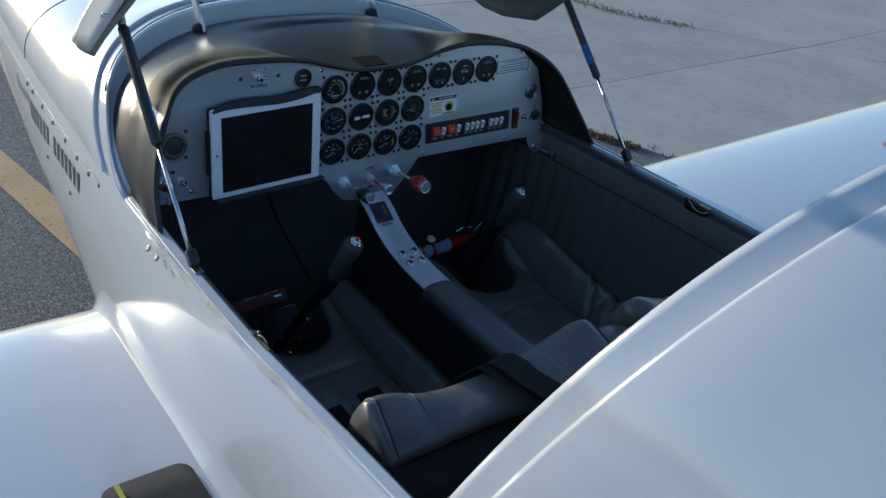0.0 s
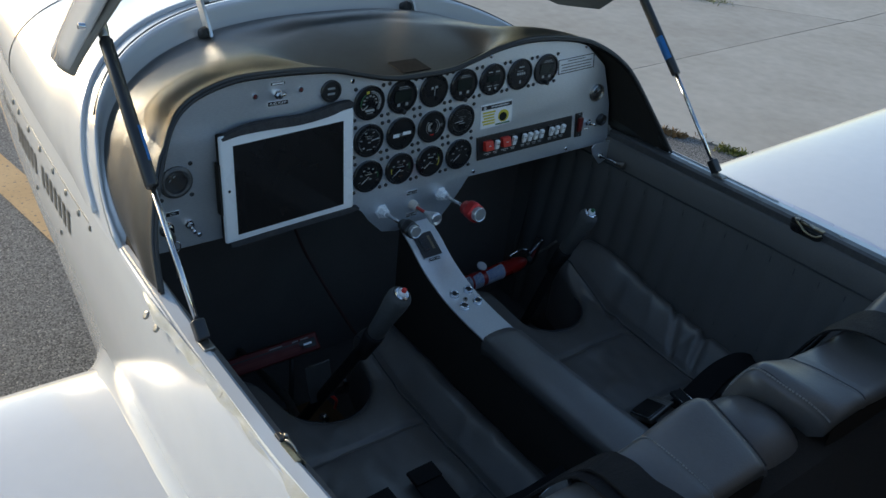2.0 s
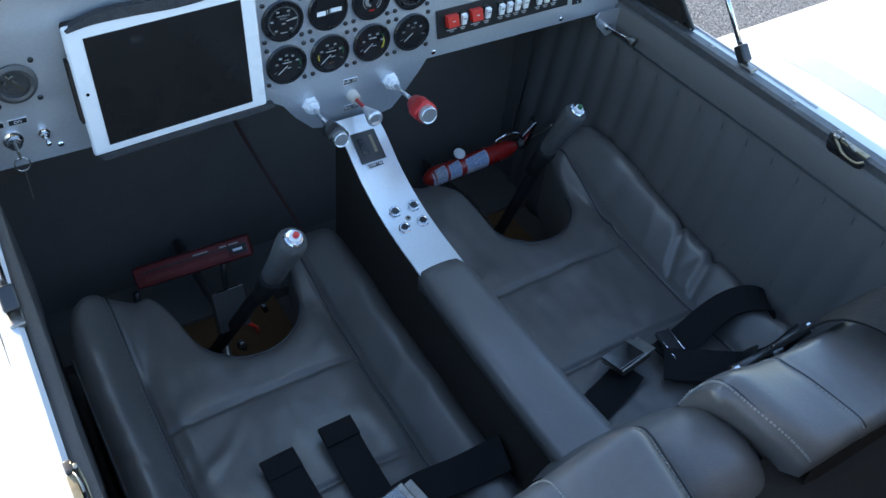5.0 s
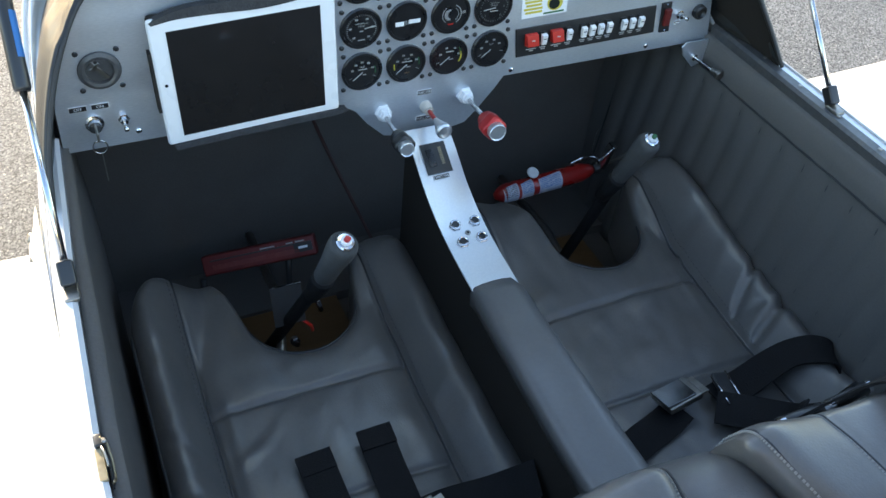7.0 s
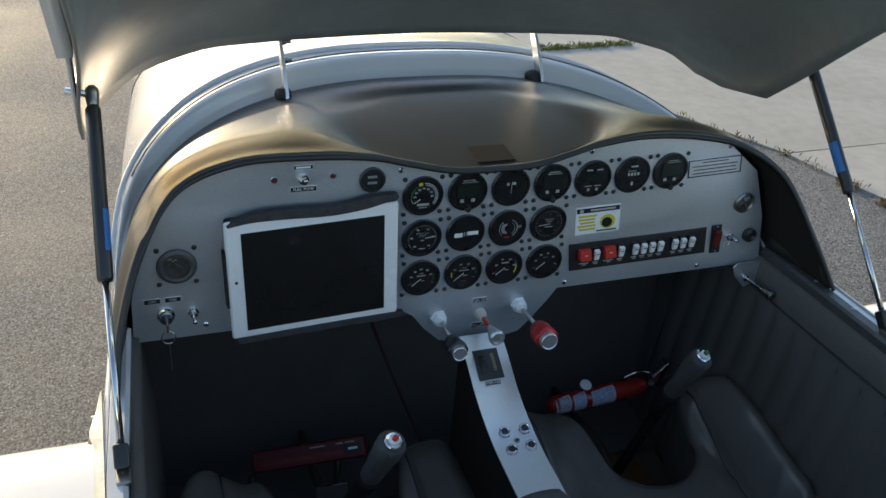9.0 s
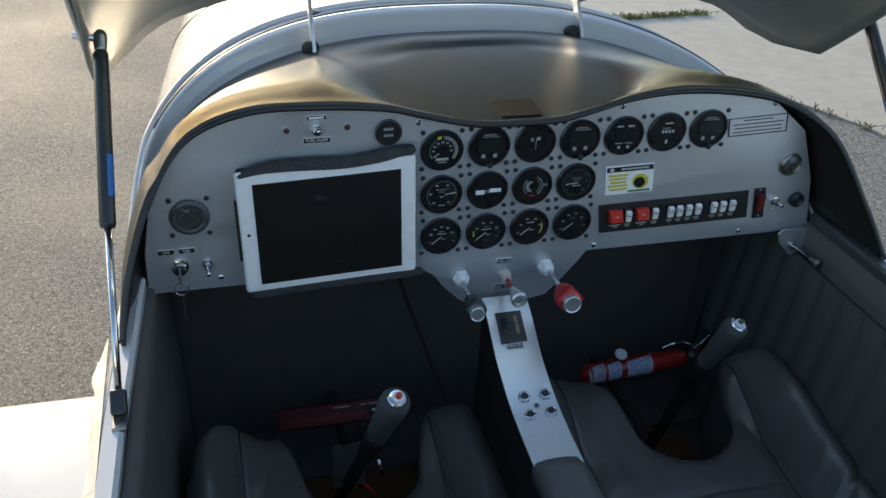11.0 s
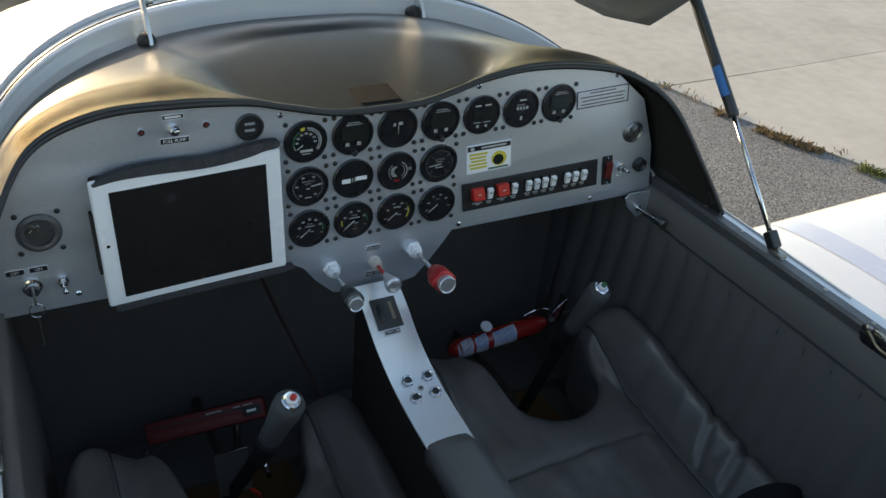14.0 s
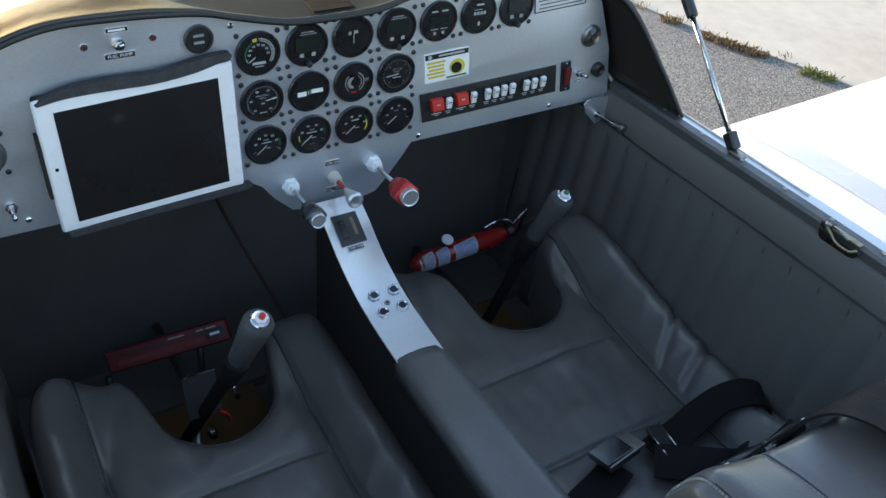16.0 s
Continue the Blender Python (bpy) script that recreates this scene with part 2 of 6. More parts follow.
def lathe(bm, at, axis, profile, seg=20):
    """A body of revolution: profile of (distance along the axis, radius)."""
    r = frame_of(axis)
    at = Vector(at)
    rings = []
    for d, rad in profile:
        rings.append([bm.verts.new(at + r @ Vector((rad * math.cos(a), rad * math.sin(a), d)))
                      for a in (2 * math.pi * i / seg for i in range(seg))])
    for a, b in zip(rings, rings[1:]):
        for i in range(seg):
            bm.faces.new((a[i], a[(i + 1) % seg], b[(i + 1) % seg], b[i]))
    bm.faces.new(rings[0][::-1])
    bm.faces.new(rings[-1])
    return bm


def new_lathe(at, axis, profile, seg=20):
    return lathe(bmesh.new(), at, axis, profile, seg)


def spline(pts, n):
    """Catmull-Rom through the points, n steps a span."""
    p = [Vector(q) for q in pts]
    p = [p[0] * 2 - p[1]] + p + [p[-1] * 2 - p[-2]]
    out = []
    for i in range(1, len(p) - 2):
        for k in range(n):
            t = k / n
            out.append(0.5 * (2 * p[i] + (p[i + 1] - p[i - 1]) * t + (2 * p[i - 1] - 5 * p[i] + 4 * p[i + 1] - p[i + 2]) * t * t
                              + (3 * p[i] - p[i - 1] - 3 * p[i + 1] + p[i + 2]) * t ** 3))
    return out + [p[-2]]


def tube(bm, pts, rad, seg=8):
    pts = [Vector(p) for p in pts]
    rings = []
    for i, p in enumerate(pts):
        d = pts[min(i + 1, len(pts) - 1)] - pts[max(i - 1, 0)]
        r = frame_of(d)
        rr = rad(i / (len(pts) - 1)) if callable(rad) else rad
        rings.append([bm.verts.new(p + r @ Vector((rr * math.cos(a), rr * math.sin(a), 0))) for a in (2 * math.pi * k / seg for k in range(seg))])
    for a, b in zip(rings, rings[1:]):
        off = min(range(seg), key=lambda o: sum((a[k].co - b[(k + o) % seg].co).length for k in range(0, seg, 2)))
        for i in range(seg):
            bm.faces.new((a[i], a[(i + 1) % seg], b[(i + 1 + off) % seg], b[(i + off) % seg]))
    bm.faces.new(rings[0][::-1])
    bm.faces.new(rings[-1])
    return bm


def new_tube(pts, rad, seg=8):
    return tube(bmesh.new(), pts, rad, seg)


def loft(rows, closed=False):
    """A skin over rows of points."""
    bm = bmesh.new()
    vs = [[bm.verts.new(p) for p in row] for row in rows]
    n = len(rows[0])
    for a, b in zip(vs, vs[1:]):
        for i in range(n if closed else n - 1):
            bm.faces.new((a[i], a[(i + 1) % n], b[(i + 1) % n], b[i]))
    return bm


def plate(outline, y0, y1):
    """An upright plate from an outline of (x, z), between two depths."""
    bm = bmesh.new()
    a = [bm.verts.new((x, y0, z)) for x, z in outline]
    b = [bm.verts.new((x, y1, z)) for x, z in outline]
    bm.faces.new(a)
    bm.faces.new(b[::-1])
    n = len(a)
    for i in range(n):
        bm.faces.new((a[i], b[i], b[(i + 1) % n], a[(i + 1) % n]))
    return bm


def band(pts, side, width, thick):
    """A flat strap along points; side is the direction across it."""
    pts = [Vector(p) for p in pts]
    rows = []
    for i, p in enumerate(pts):
        d = (pts[min(i + 1, len(pts) - 1)] - pts[max(i - 1, 0)]).normalized()
        s = Vector(side(i / (len(pts) - 1)) if callable(side) else side)
        s = (s - d * s.dot(d)).normalized()
        u = s.cross(d) * thick / 2
        rows.append([p - s * width / 2 - u, p + s * width / 2 - u, p + s * width / 2 + u, p - s * width / 2 + u])
    bm = loft(rows, closed=True)
    bm.verts.ensure_lookup_table()
    bm.faces.new([bm.verts[i] for i in range(4)])
    k = len(bm.verts)
    bm.faces.new([bm.verts[k - 1 - i] for i in range(4)])
    return bm


def interp(x, xs, ys):
    return float(np.interp(x, xs, ys))


def text_mesh(body, size):
    """Writing in the built-in font, as a flat bmesh in its own x and y, centred."""
    cu = bpy.data.curves.new("writing", "FONT")
    cu.body, cu.size, cu.align_x, cu.align_y = body, size, "CENTER", "CENTER"
    ob = bpy.data.objects.new("writing", cu)
    scene.collection.objects.link(ob)
    me = ob.evaluated_get(bpy.context.evaluated_depsgraph_get()).to_mesh()
    bm = bmesh.new()
    bm.from_mesh(me)
    ob.to_mesh_clear()
    bpy.data.objects.remove(ob)
    bpy.data.curves.remove(cu)
    return bm


def placed(bm, m):
    bm.transform(m)
    return bm


# ---- ground ----
GROUND = -0.17
tagged(part("ground", loft([[(-400, -400, GROUND - 0.03), (400, -400, GROUND - 0.03)], [(-400, 400, GROUND - 0.03), (400, 400, GROUND - 0.03)]]), M["lawn"]),
                "wide green and brown lawn round the apron", "lawn", kind="structure")
EDGE = [(2.05, 4.80), (2.74, 3.52), (2.94, 3.12), (3.12, 2.76), (3.24, 2.25), (3.48, 1.50), (3.85, 0.2), (4.5, -2.2), (8.0, -14.0)]     # asphalt's border with the slabs
bm = bmesh.new()
edge = [bm.verts.new((x + 0.02 * noise.noise(Vector((x * 9, y * 9, 0))), y, GROUND)) for x, y in
        [(a[0] + (b[0] - a[0]) * k / 12, a[1] + (b[1] - a[1]) * k / 12) for a, b in zip(EDGE, EDGE[1:]) for k in range(12)]]
far = [bm.verts.new(p) for p in ((8, -60, GROUND), (-60, -60, GROUND), (-60, 60, GROUND), (1.4, 60, GROUND), (1.95, 5.2, GROUND))]
bm.faces.new(edge + far)
tagged(part("road", bm, M["asphalt"]), "coarse grey asphalt apron with pale stones", "asphalt", kind="structure")
tagged(part("trim", loft([[(0.035 - 0.12 * (y - 1.64) + sx * 0.080 + 0.004 * noise.noise(Vector((sx, y * 6, 3))), y, GROUND + 0.004) for sx in (-1, -0.5, 0, 0.5, 1)] for y in np.arange(-12, 14, 0.1)]), M["roadpaint"]),
       "worn yellow painted taxi line on the asphalt", "painted line", kind="structure")

tagged(part("verge", loft([[(1.5, 8.5, GROUND - 0.012), (60, 8.5, GROUND - 0.012)], [(1.5, -60, GROUND - 0.012), (60, -60, GROUND - 0.012)]]), M["dirt"]), "brown dirt in the joints of the apron", "dirt", kind="structure")
pavement = (thing("pavement", (8, 0, GROUND), "pale weathered concrete apron slabs with dark joints", "concrete", kind="structure"))
edge_xy = [(x + 0.03, y) for x, y in EDGE]
SLABS = [
    [(3.16, 2.735)] + edge_xy[4:8] + [(9.2, 0.1), (7.70, 2.31), (7.45, 2.64), (7.205, 2.905), (5.57, 2.835), (4.20, 2.765)],
    [(3.155, 2.765), (2.99, 3.12), (2.79, 3.52), (2.12, 4.74), (2.85, 4.78), (3.93, 4.965), (5.92, 5.06), (6.02, 4.44), (6.16, 4.15), (6.58, 3.69), (6.93, 3.26), (7.19, 2.935), (5.57, 2.865), (4.20, 2.795)],
    [(7.235, 2.930), (6.96, 3.27), (6.62, 3.70), (6.20, 4.16), (6.06, 4.45), (5.96, 5.10), (6.3, 8.6), (13.0, 8.8), (13.0, 3.30), (9.2, 3.085)],
    [(7.240, 2.900), (7.48, 2.645), (7.74, 2.32), (9.24, 0.12), (13.0, 0.5), (13.0, 3.27), (9.2, 3.055)],
    [(4.57, -2.2), (9.2, 0.06), (13.0, 0.46), (13.0, -14), (8.0, -14)],
    [(13.03, -14), (13.03, 8.8), (40, 9.5), (40, -14)],
    [(2.10, 4.83), (2.85, 4.82), (3.92, 5.00), (5.92, 5.10), (6.26, 8.6), (2.30, 8.4)],
    [(6.3, 8.63), (11.0, 14.0), (40, 16.0), (40, 9.53), (13.0, 8.83)],
]
for outline in SLABS:
    bm = bmesh.new()
    pts = [Vector(p) for p in outline]
    turn = math.copysign(1.0, sum(a.x * b.y - b.x * a.y for a, b in zip(pts, pts[1:] + pts[:1])))
    outline = []
    for a, p, b in zip(pts[-1:] + pts[:-1], pts, pts[1:] + pts[:1]):         # joints about a finger wide
        d = ((p - a).normalized() + (b - p).normalized()).normalized()
        outline.append((p.x + turn * d.y * 0.011, p.y - turn * d.x * 0.011))
    up = [bm.verts.new((x + 0.006 * noise.noise(Vector((x * 7, y * 7, 0))), y, GROUND + 0.005)) for x, y in outline]
    dn = [bm.verts.new((v.co.x, v.co.y, GROUND - 0.02)) for v in up]
    bm.faces.new(up)
    for i in range(len(up)):
        bm.faces.new((up[i], dn[i], dn[(i + 1) % len(up)], up[(i + 1) % len(up)]))
    part("slab", bm, M["concrete"], pavement)


def tufts(name, spots, mat, label):
    """Clumps of thin grass blades standing in a joint."""
    bm = bmesh.new()
    for x, y, n, size in spots:
        for _ in range(n):
            px, py = x + random.gauss(0, size), y + random.gauss(0, size * 0.6)
            h, a, lean = random.uniform(0.012, 0.045), random.uniform(0, 6.28), random.uniform(0.2, 0.9)
            c, sn = math.cos(a), math.sin(a)
            w = 0.003
            b0, b1 = bm.verts.new((px - sn * w, py + c * w, GROUND)), bm.verts.new((px + sn * w, py - c * w, GROUND))
            m0 = bm.verts.new((px + c * h * lean * 0.4, py + sn * h * lean * 0.4, GROUND + h * 0.7))
            t0 = bm.verts.new((px + c * h * lean, py + sn * h * lean, GROUND + h * 0.9))
            bm.faces.new((b0, b1, m0))
            bm.faces.new((b0, m0, t0))
    return tagged(part(name, bm, mat), label, "grass", kind="stuff")


along = [(a[0] + (b[0] - a[0]) * f, a[1] + (b[1] - a[1]) * f) for a, b in zip(EDGE[:6], EDGE[1:6]) for f in np.linspace(0, 1, 14)]
tufts("joint_grass", [(x + 0.02, y, random.randint(3, 12) if random.random() < 0.2 else 1, 0.03) for x, y in along]
      + [(3.185 + 0.03 * f, 2.33 - 0.07 * f, 26, 0.020) for f in np.linspace(0, 1, 4)] + [(3.235 + 0.125 * f, 2.08 - 0.33 * f, 30 + int(24 * math.sin(3.1 * f)), 0.020) for f in np.linspace(0, 1, 11)], M["drygrass"], "brown dead grass along the asphalt's edge")
tufts("joint_grass", [(x + 0.02, y, random.randint(4, 12) if random.random() < 0.08 else 0, 0.03) for x, y in along] + [(3.435 + 0.05 * f, 1.53 - 0.12 * f, 40, 0.022) for f in np.linspace(0, 1, 5)] + [(6.01 + 0.45 * f ** 2, 4.80 - 0.95 * f, random.randint(10, 70), 0.07) for f in np.linspace(0, 1.0, 12)]
      + [(2.5 + 0.075 * k, 4.79 + 0.006 * k, 90 if k % 4 else 30, 0.05) for k in range(11)], M["grass"], "yellow-green grass in the slab joints")

# ---- airplane body ----
airplane = thing("airplane", (0, 0, 0.4), "white low-wing two-seat airplane with its canopy open", "airplane")
SY = [-2.6, -1.8, -1.2, -0.9, -0.5, -0.15, 0.05, 0.26, 0.45, 0.65, 0.85, 1.05, 1.3, 1.6, 1.9]
SW = [0.33, 0.45, 0.53, 0.555, 0.562, 0.560, 0.553, 0.540, 0.525, 0.508, 0.487, 0.462, 0.43, 0.385, 0.30]
RAKE = 1.97


def half_width(y, sx=1):
    """The left side runs in a little towards the nose."""
    return interp(y, SY, SW) * (interp(y, [-0.45, 0.10, 1.9], [1.0, 0.966, 0.966]) if sx < 0 else 1.0)


def ring_point(t, grow=0.0, rise=0.0):
    """The canopy's seat round the front of the cockpit, raked forward; t from 0 (left) to 1 (right)."""
    a = math.pi * (1 - t)
    c, s = math.cos(a), math.sin(a)
    e = 2 / 2.5
    x = (0.538 + grow * 0.35) * math.copysign(abs(c) ** e, c) * (0.966 if c < 0 else 1.0)
    h = (0.190 + grow) * abs(s) ** e
    z = 1.05 + h
    return Vector((x, RAKE * (h) * 0.985 - 0.002, z + rise))


def hull_profile(y, sx=1):
    w = half_width(y, sx)
    zb = interp(y, [-2.6, -0.9, 0.1, 0.30, 0.40, 0.62, 0.83, 1.0, 1.9], [0.60, 0.44, 0.45, 0.465, 0.49, 0.55, 0.60, 0.65, 0.82])
    h = 1.05 - zb
    k = interp(y, [0.28, 0.60], [0.25, 1.0])
    return [(w, 1.05), (w + 0.010, 1.05 - 0.10 * h), (w + 0.014, 1.05 - 0.28 * h), (w + 0.006, 1.05 - 0.48 * h), (w - 0.025 * k, 1.05 - 0.67 * h),
            (w - 0.10 * k, 1.05 - 0.84 * h), (w - 0.24 * k, 1.05 - 0.965 * h), (0.08, zb), (0.0, zb)]


def hull_x(y, z, sx=-1):
    prof = hull_profile(y, sx)
    return interp(-z, [-q[1] for q in prof[:7]], [q[0] for q in prof[:7]])


def hull_side(sx):
    ys = list(np.arange(-2.6, 1.91, 0.09))
    rows = []
    for y in ys:
        prof = spline([(sx * x * (1.025 if sx > 0 else 1.0), y, z) for x, z in hull_profile(y, sx)], 4)
        rows.append(prof)
    rows = [[(p[0] * 0.02, p[1], 0.85 + (p[2] - 0.85) * 0.02) for p in rows[0]]] + rows + [[(p[0] * 0.02, p[1], 0.95 + (p[2] - 0.95) * 0.02) for p in rows[-1]]]
    return loft(rows)


for sx in (-1, 1):
    part("side_skin", hull_side(sx), M["paint"], airplane, "white glossy fuselage side", smooth=True)

NT = 48


def cowl_point(t, y):
    """The cowling's section at y: superellipse over the side skin's upper edge."""
    a = math.pi * (1 - t)
    c, s = math.cos(a), math.sin(a)
    w, e = half_width(y, c), 2 / 2.4
    top = interp(y, [0.3, 0.45, 0.8, 1.3, 1.9], [1.262, 1.270, 1.245, 1.19, 1.10])
    return Vector((w * math.copysign(abs(c) ** e, c), y, 1.05 + (top - 1.05) * abs(s) ** e))


rows = []
ts = [i / NT for i in range(NT + 1)]
first = []
for t in ts:
    p = ring_point(t, 0.030, 0.0155)
    k = max(0.0, 1 - abs(math.sin(math.pi * t)) * 3.2)
    p.x += (math.copysign(half_width(p.y, p.x) + 0.002, p.x) - p.x) * k
    p.z += (1.045 - p.z) * k
    first.append(p)
rows.append(first)
for k in range(1, 22):
    f = k / 21
    row = []
    for t, p in zip(ts, first):
        y = p.y + (1.9 - p.y) * f
        q = cowl_point(t, max(y, 0.0))
        blend = min(1.0, f * 7)
        row.append(Vector((p.x, y, p.z)).lerp(q, blend) if blend < 1 else q)
    rows.append(row)
rows.append([Vector((p.x * 0.02, p.y, 1.05)) for p in rows[-1]])
cowl_rows = rows
part("cowling", loft(rows), M["paint"], airplane, "glossy white engine cowling", smooth=True)
nose = new_lathe((0, 1.86, 1.0), (0, 1, 0), [(0, 0.28), (0.05, 0.25), (0.15, 0.16), (0.28, 0.06), (0.33, 0.01)], 32)
part("spinner", nose, M["paint"], airplane, smooth=True)

# canopy seat: a white flange with a raised outer lip
def seat_point(t, g, r):
    """The flange's outer edge swings out to the side skin near the sills."""
    p = ring_point(t, g, r)
    k = max(0.0, 1 - abs(math.sin(math.pi * t)) * 3.2)
    out = max(0.0, (g - 0.010) / 0.024)
    p.x += (math.copysign(half_width(p.y, p.x) + 0.001, p.x) - p.x) * k * out
    p.z += (1.048 - p.z) * k * min(1.0, out * 1.4)
    return p


flange = loft([[seat_point(t, g, r) for t in ts] for g, r in ((-0.006, -0.006), (0.0, 0.0), (0.012, 0.001), (0.020, 0.002), (0.022, 0.016), (0.030, 0.017), (0.034, 0.004))])
part("canopy_seat", flange, M["paint"], airplane, "white canopy seat flange round the windscreen edge", smooth=True, solid=0.004)
bead = [p.lerp(q, 0.75) + Vector((0, 0, 0.002)) for p, q in list(zip(cowl_rows[0], cowl_rows[1]))[1:-1]]
part("cowl_bead", new_tube(spline(bead, 2), 0.006, 8), M["paint"], airplane, "white raised bead round the cowling", smooth=True)
part("seat_gap", new_tube([ring_point(t, 0.0335, 0.0150) for t in np.linspace(0.14, 0.86, 60)], 0.0016, 6), M["dullrail"], airplane, "thin dark joint behind the canopy seat", smooth=True)
# deck behind the cockpit
DB, DT = -0.91, -1.137


def deck_point(t, back, grow=0.0):
    a = math.pi * (1 - t)
    c, s = math.cos(a), math.sin(a)
    e = interp(back, [0.0, 0.5, 1.7], [0.645, 0.70, 0.80])
    k = abs(s) ** e
    w = half_width(DB - back) - 0.004
    h = (0.525 + grow) * interp(back, [0, 0.035, 0.08, 0.4, 1.0, 1.7], [1, 0.965, 0.955, 0.86, 0.64, 0.36])
    return Vector(((w + grow * 0.5) * math.copysign(abs(c) ** e, c), DB + (DT - DB) * k - back, 1.05 + h * k))


rows = [[deck_point(t, b, g) for t in ts] for b, g in ((0.030, -0.045), (0.010, -0.026), (0.0, -0.012), (0.003, -0.003), (0.012, 0.0), (0.036, 0.001), (0.038, 0.0015), (0.041, 0.0105), (0.046, 0.012), (0.12, 0.014), (0.3, 0.016), (0.5, 0.014), (0.8, 0.01), (1.2, 0.0), (1.7, 0.0))]
rows.append([Vector((p.x * 0.02, p.y, 1.05)) for p in rows[-1]])
part("rear_deck", loft(rows), M["paint"], airplane, "white rear deck with a raised moulded rib", smooth=True, solid=0.006)

# wing roots and wings
DIHEDRAL = 0.010
WY = [0.232, 0.228, 0.21, 0.17, 0.10, 0.0, -0.15, -0.35, -0.6, -0.85, -1.08]
WZ = [0.665, 0.685, 0.700, 0.713, 0.726, 0.737, 0.745, 0.745, 0.730, 0.703, 0.668]
WB = [0.640, 0.610, 0.590, 0.575, 0.565, 0.56, 0.56, 0.57, 0.60, 0.64, 0.672]


def wing_row(x, twist=0.0):
    up = abs(x) * DIHEDRAL
    k = interp(abs(x), [0.5, 5], [1, 0.8])
    ahead = 0.022 * (x - 0.95) if x > 0 else -0.024
    top = [(x, ahead + 0.232 + (y - 0.232) * k, z + up) for y, z in zip(WY, WZ)]
    bot = [(x, ahead + 0.232 + (y - 0.232) * k, z + up) for y, z in zip(WY[::-1], WB[::-1])]
    return spline(top, 3) + spline(bot, 2)


def wing(sx):
    w = thing("wing", (sx * 0.6, 0, 0.7), "glossy white low wing with a rounded leading edge", "wing", group="wings")
    skin = [wing_row(sx * x) for x in (0.52, 0.56, 0.6, 0.7, 0.9, 1.2, 1.6, 2.2, 3.0, 4.2)]
    tip = sum((Vector(p) for p in skin[-1]), Vector()) / len(skin[-1])
    skin += [[Vector(p).lerp(tip, f) + Vector((sx * d, 0, 0)) for p in skin[-1]] for f, d in ((0.12, 0.05), (0.4, 0.09), (0.98, 0.10))]
    part("wing_skin", loft(skin, closed=True), M["paint"], w, smooth=True)
    # concave fairing between wing and fuselage
    rows = []
    for y in list(np.arange(0.24, -1.1, -0.045)):
        zw = interp(-(y - (0.0 if sx > 0 else -0.024)), [-v for v in WY], WZ) - 0.004
        r = interp(y, [-1.1, -0.4, 0.05, 0.18, 0.24], [0.040, 0.040, 0.042, 0.052, 0.045])
        row = []
        for a in np.linspace(0, math.pi / 2, 11):
            z = zw + r * 1.6 * (1 - math.sin(a))
            row.append((sx * (hull_x(y, z, sx) * (1.025 if sx > 0 else 1.0) - 0.002 + r * (1 - math.cos(a))), y, z))
        rows.append(row)
    part("root_fairing", loft(rows), M["paint"], w, "smooth white wing root fairing", smooth=True)
    gap = [(sx * x, -0.715 + 0.038 * (x - 1.29), interp(0.70, [-v for v in WY], WZ) + x * DIHEDRAL + 0.0015) for x in np.linspace(0.95, 4.0, 30)]
    part("flap_gap", band(gap, (0, 1, 0), 0.0028, 0.002), M["letter"], w, "thin dark flap gap")
    return w


left_wing = wing(-1)
right_wing = wing(1)
# anti-skid step pad on the left wing
PX0, PX1, PY, PR = -0.745, -0.596, -0.383, 0.024
front = [(PX0 + PR - PR * math.cos(a), PY - PR + PR * math.sin(a)) for a in np.linspace(0, math.pi / 2, 6)] + [(PX1 - PR + PR * math.sin(a), PY - PR + PR * math.cos(a)) for a in np.linspace(0, math.pi / 2, 6)]


def on_wing(x, y, lift):
    """A point on the upper skin, or on the root fairing where that lies over it."""
    sx = 1 if x > 0 else -1
    ys = y - (0.022 * (x - 0.95) if x > 0 else -0.024)
    z = interp(-ys, [-v for v in WY], WZ)
    r = interp(y, [-1.1, -0.4, 0.05, 0.18, 0.24], [0.040, 0.040, 0.042, 0.052, 0.045])
    d = (abs(x) - hull_x(y, z + 0.03, sx) * (1.025 if sx > 0 else 1.0)) / r
    if 0 < d < 1:
        z += max(0.0, r * 1.6 * (1 - math.sqrt(max(0.0, 1 - (1 - d) ** 2))) - 0.004)
    return (x, y, z + abs(x) * DIHEDRAL + lift)


pad = [[on_wing(x, y + (-1.0 - y) * f, 0.006) for x, y in front] for f in np.linspace(0, 1, 14)]
part("step_pad", loft(pad), M["grit"], left_wing, "black anti-skid step pad", solid=0.003, smooth=True)
part("pad_stripe", band([on_wing(-0.716, yy, 0.0100) for yy in np.linspace(-0.388, -1.0, 10)], (1, 0, 0), 0.007, 0.003), M["yellow"], left_wing, "thin yellow stripe")

def wing_plate(x, y, w, h, lift):
    return loft([[on_wing(x + a * w / 2, y + b * h / 2, lift) for a in (-1, 0, 1)] for b in (-1, 0, 1)])


part("placard", wing_plate(2.375, -0.190, 0.13, 0.11, 0.0025), M["white"], right_wing, "small white placard printed in black")
for k, (dx, w) in enumerate(((-0.035, 0.022), (0.02, 0.016), (-0.018, 0.018), (0.030, 0.014), (-0.030, 0.020), (0.005, 0.016))):
    part("print", wing_plate(2.375 + dx, -0.158 - 0.013 * k, w, 0.008, 0.0045), M["dullrail"], right_wing)
part("mark", loft([[on_wing(2.345 + 0.038 * f * math.cos(a), -0.118 + 0.026 * f * math.sin(a), 0.0025) for a in np.linspace(0, 2 * math.pi, 24)] for f in (0.05, 1.0)]), M["fadedred"], right_wing, "faded red oval mark")

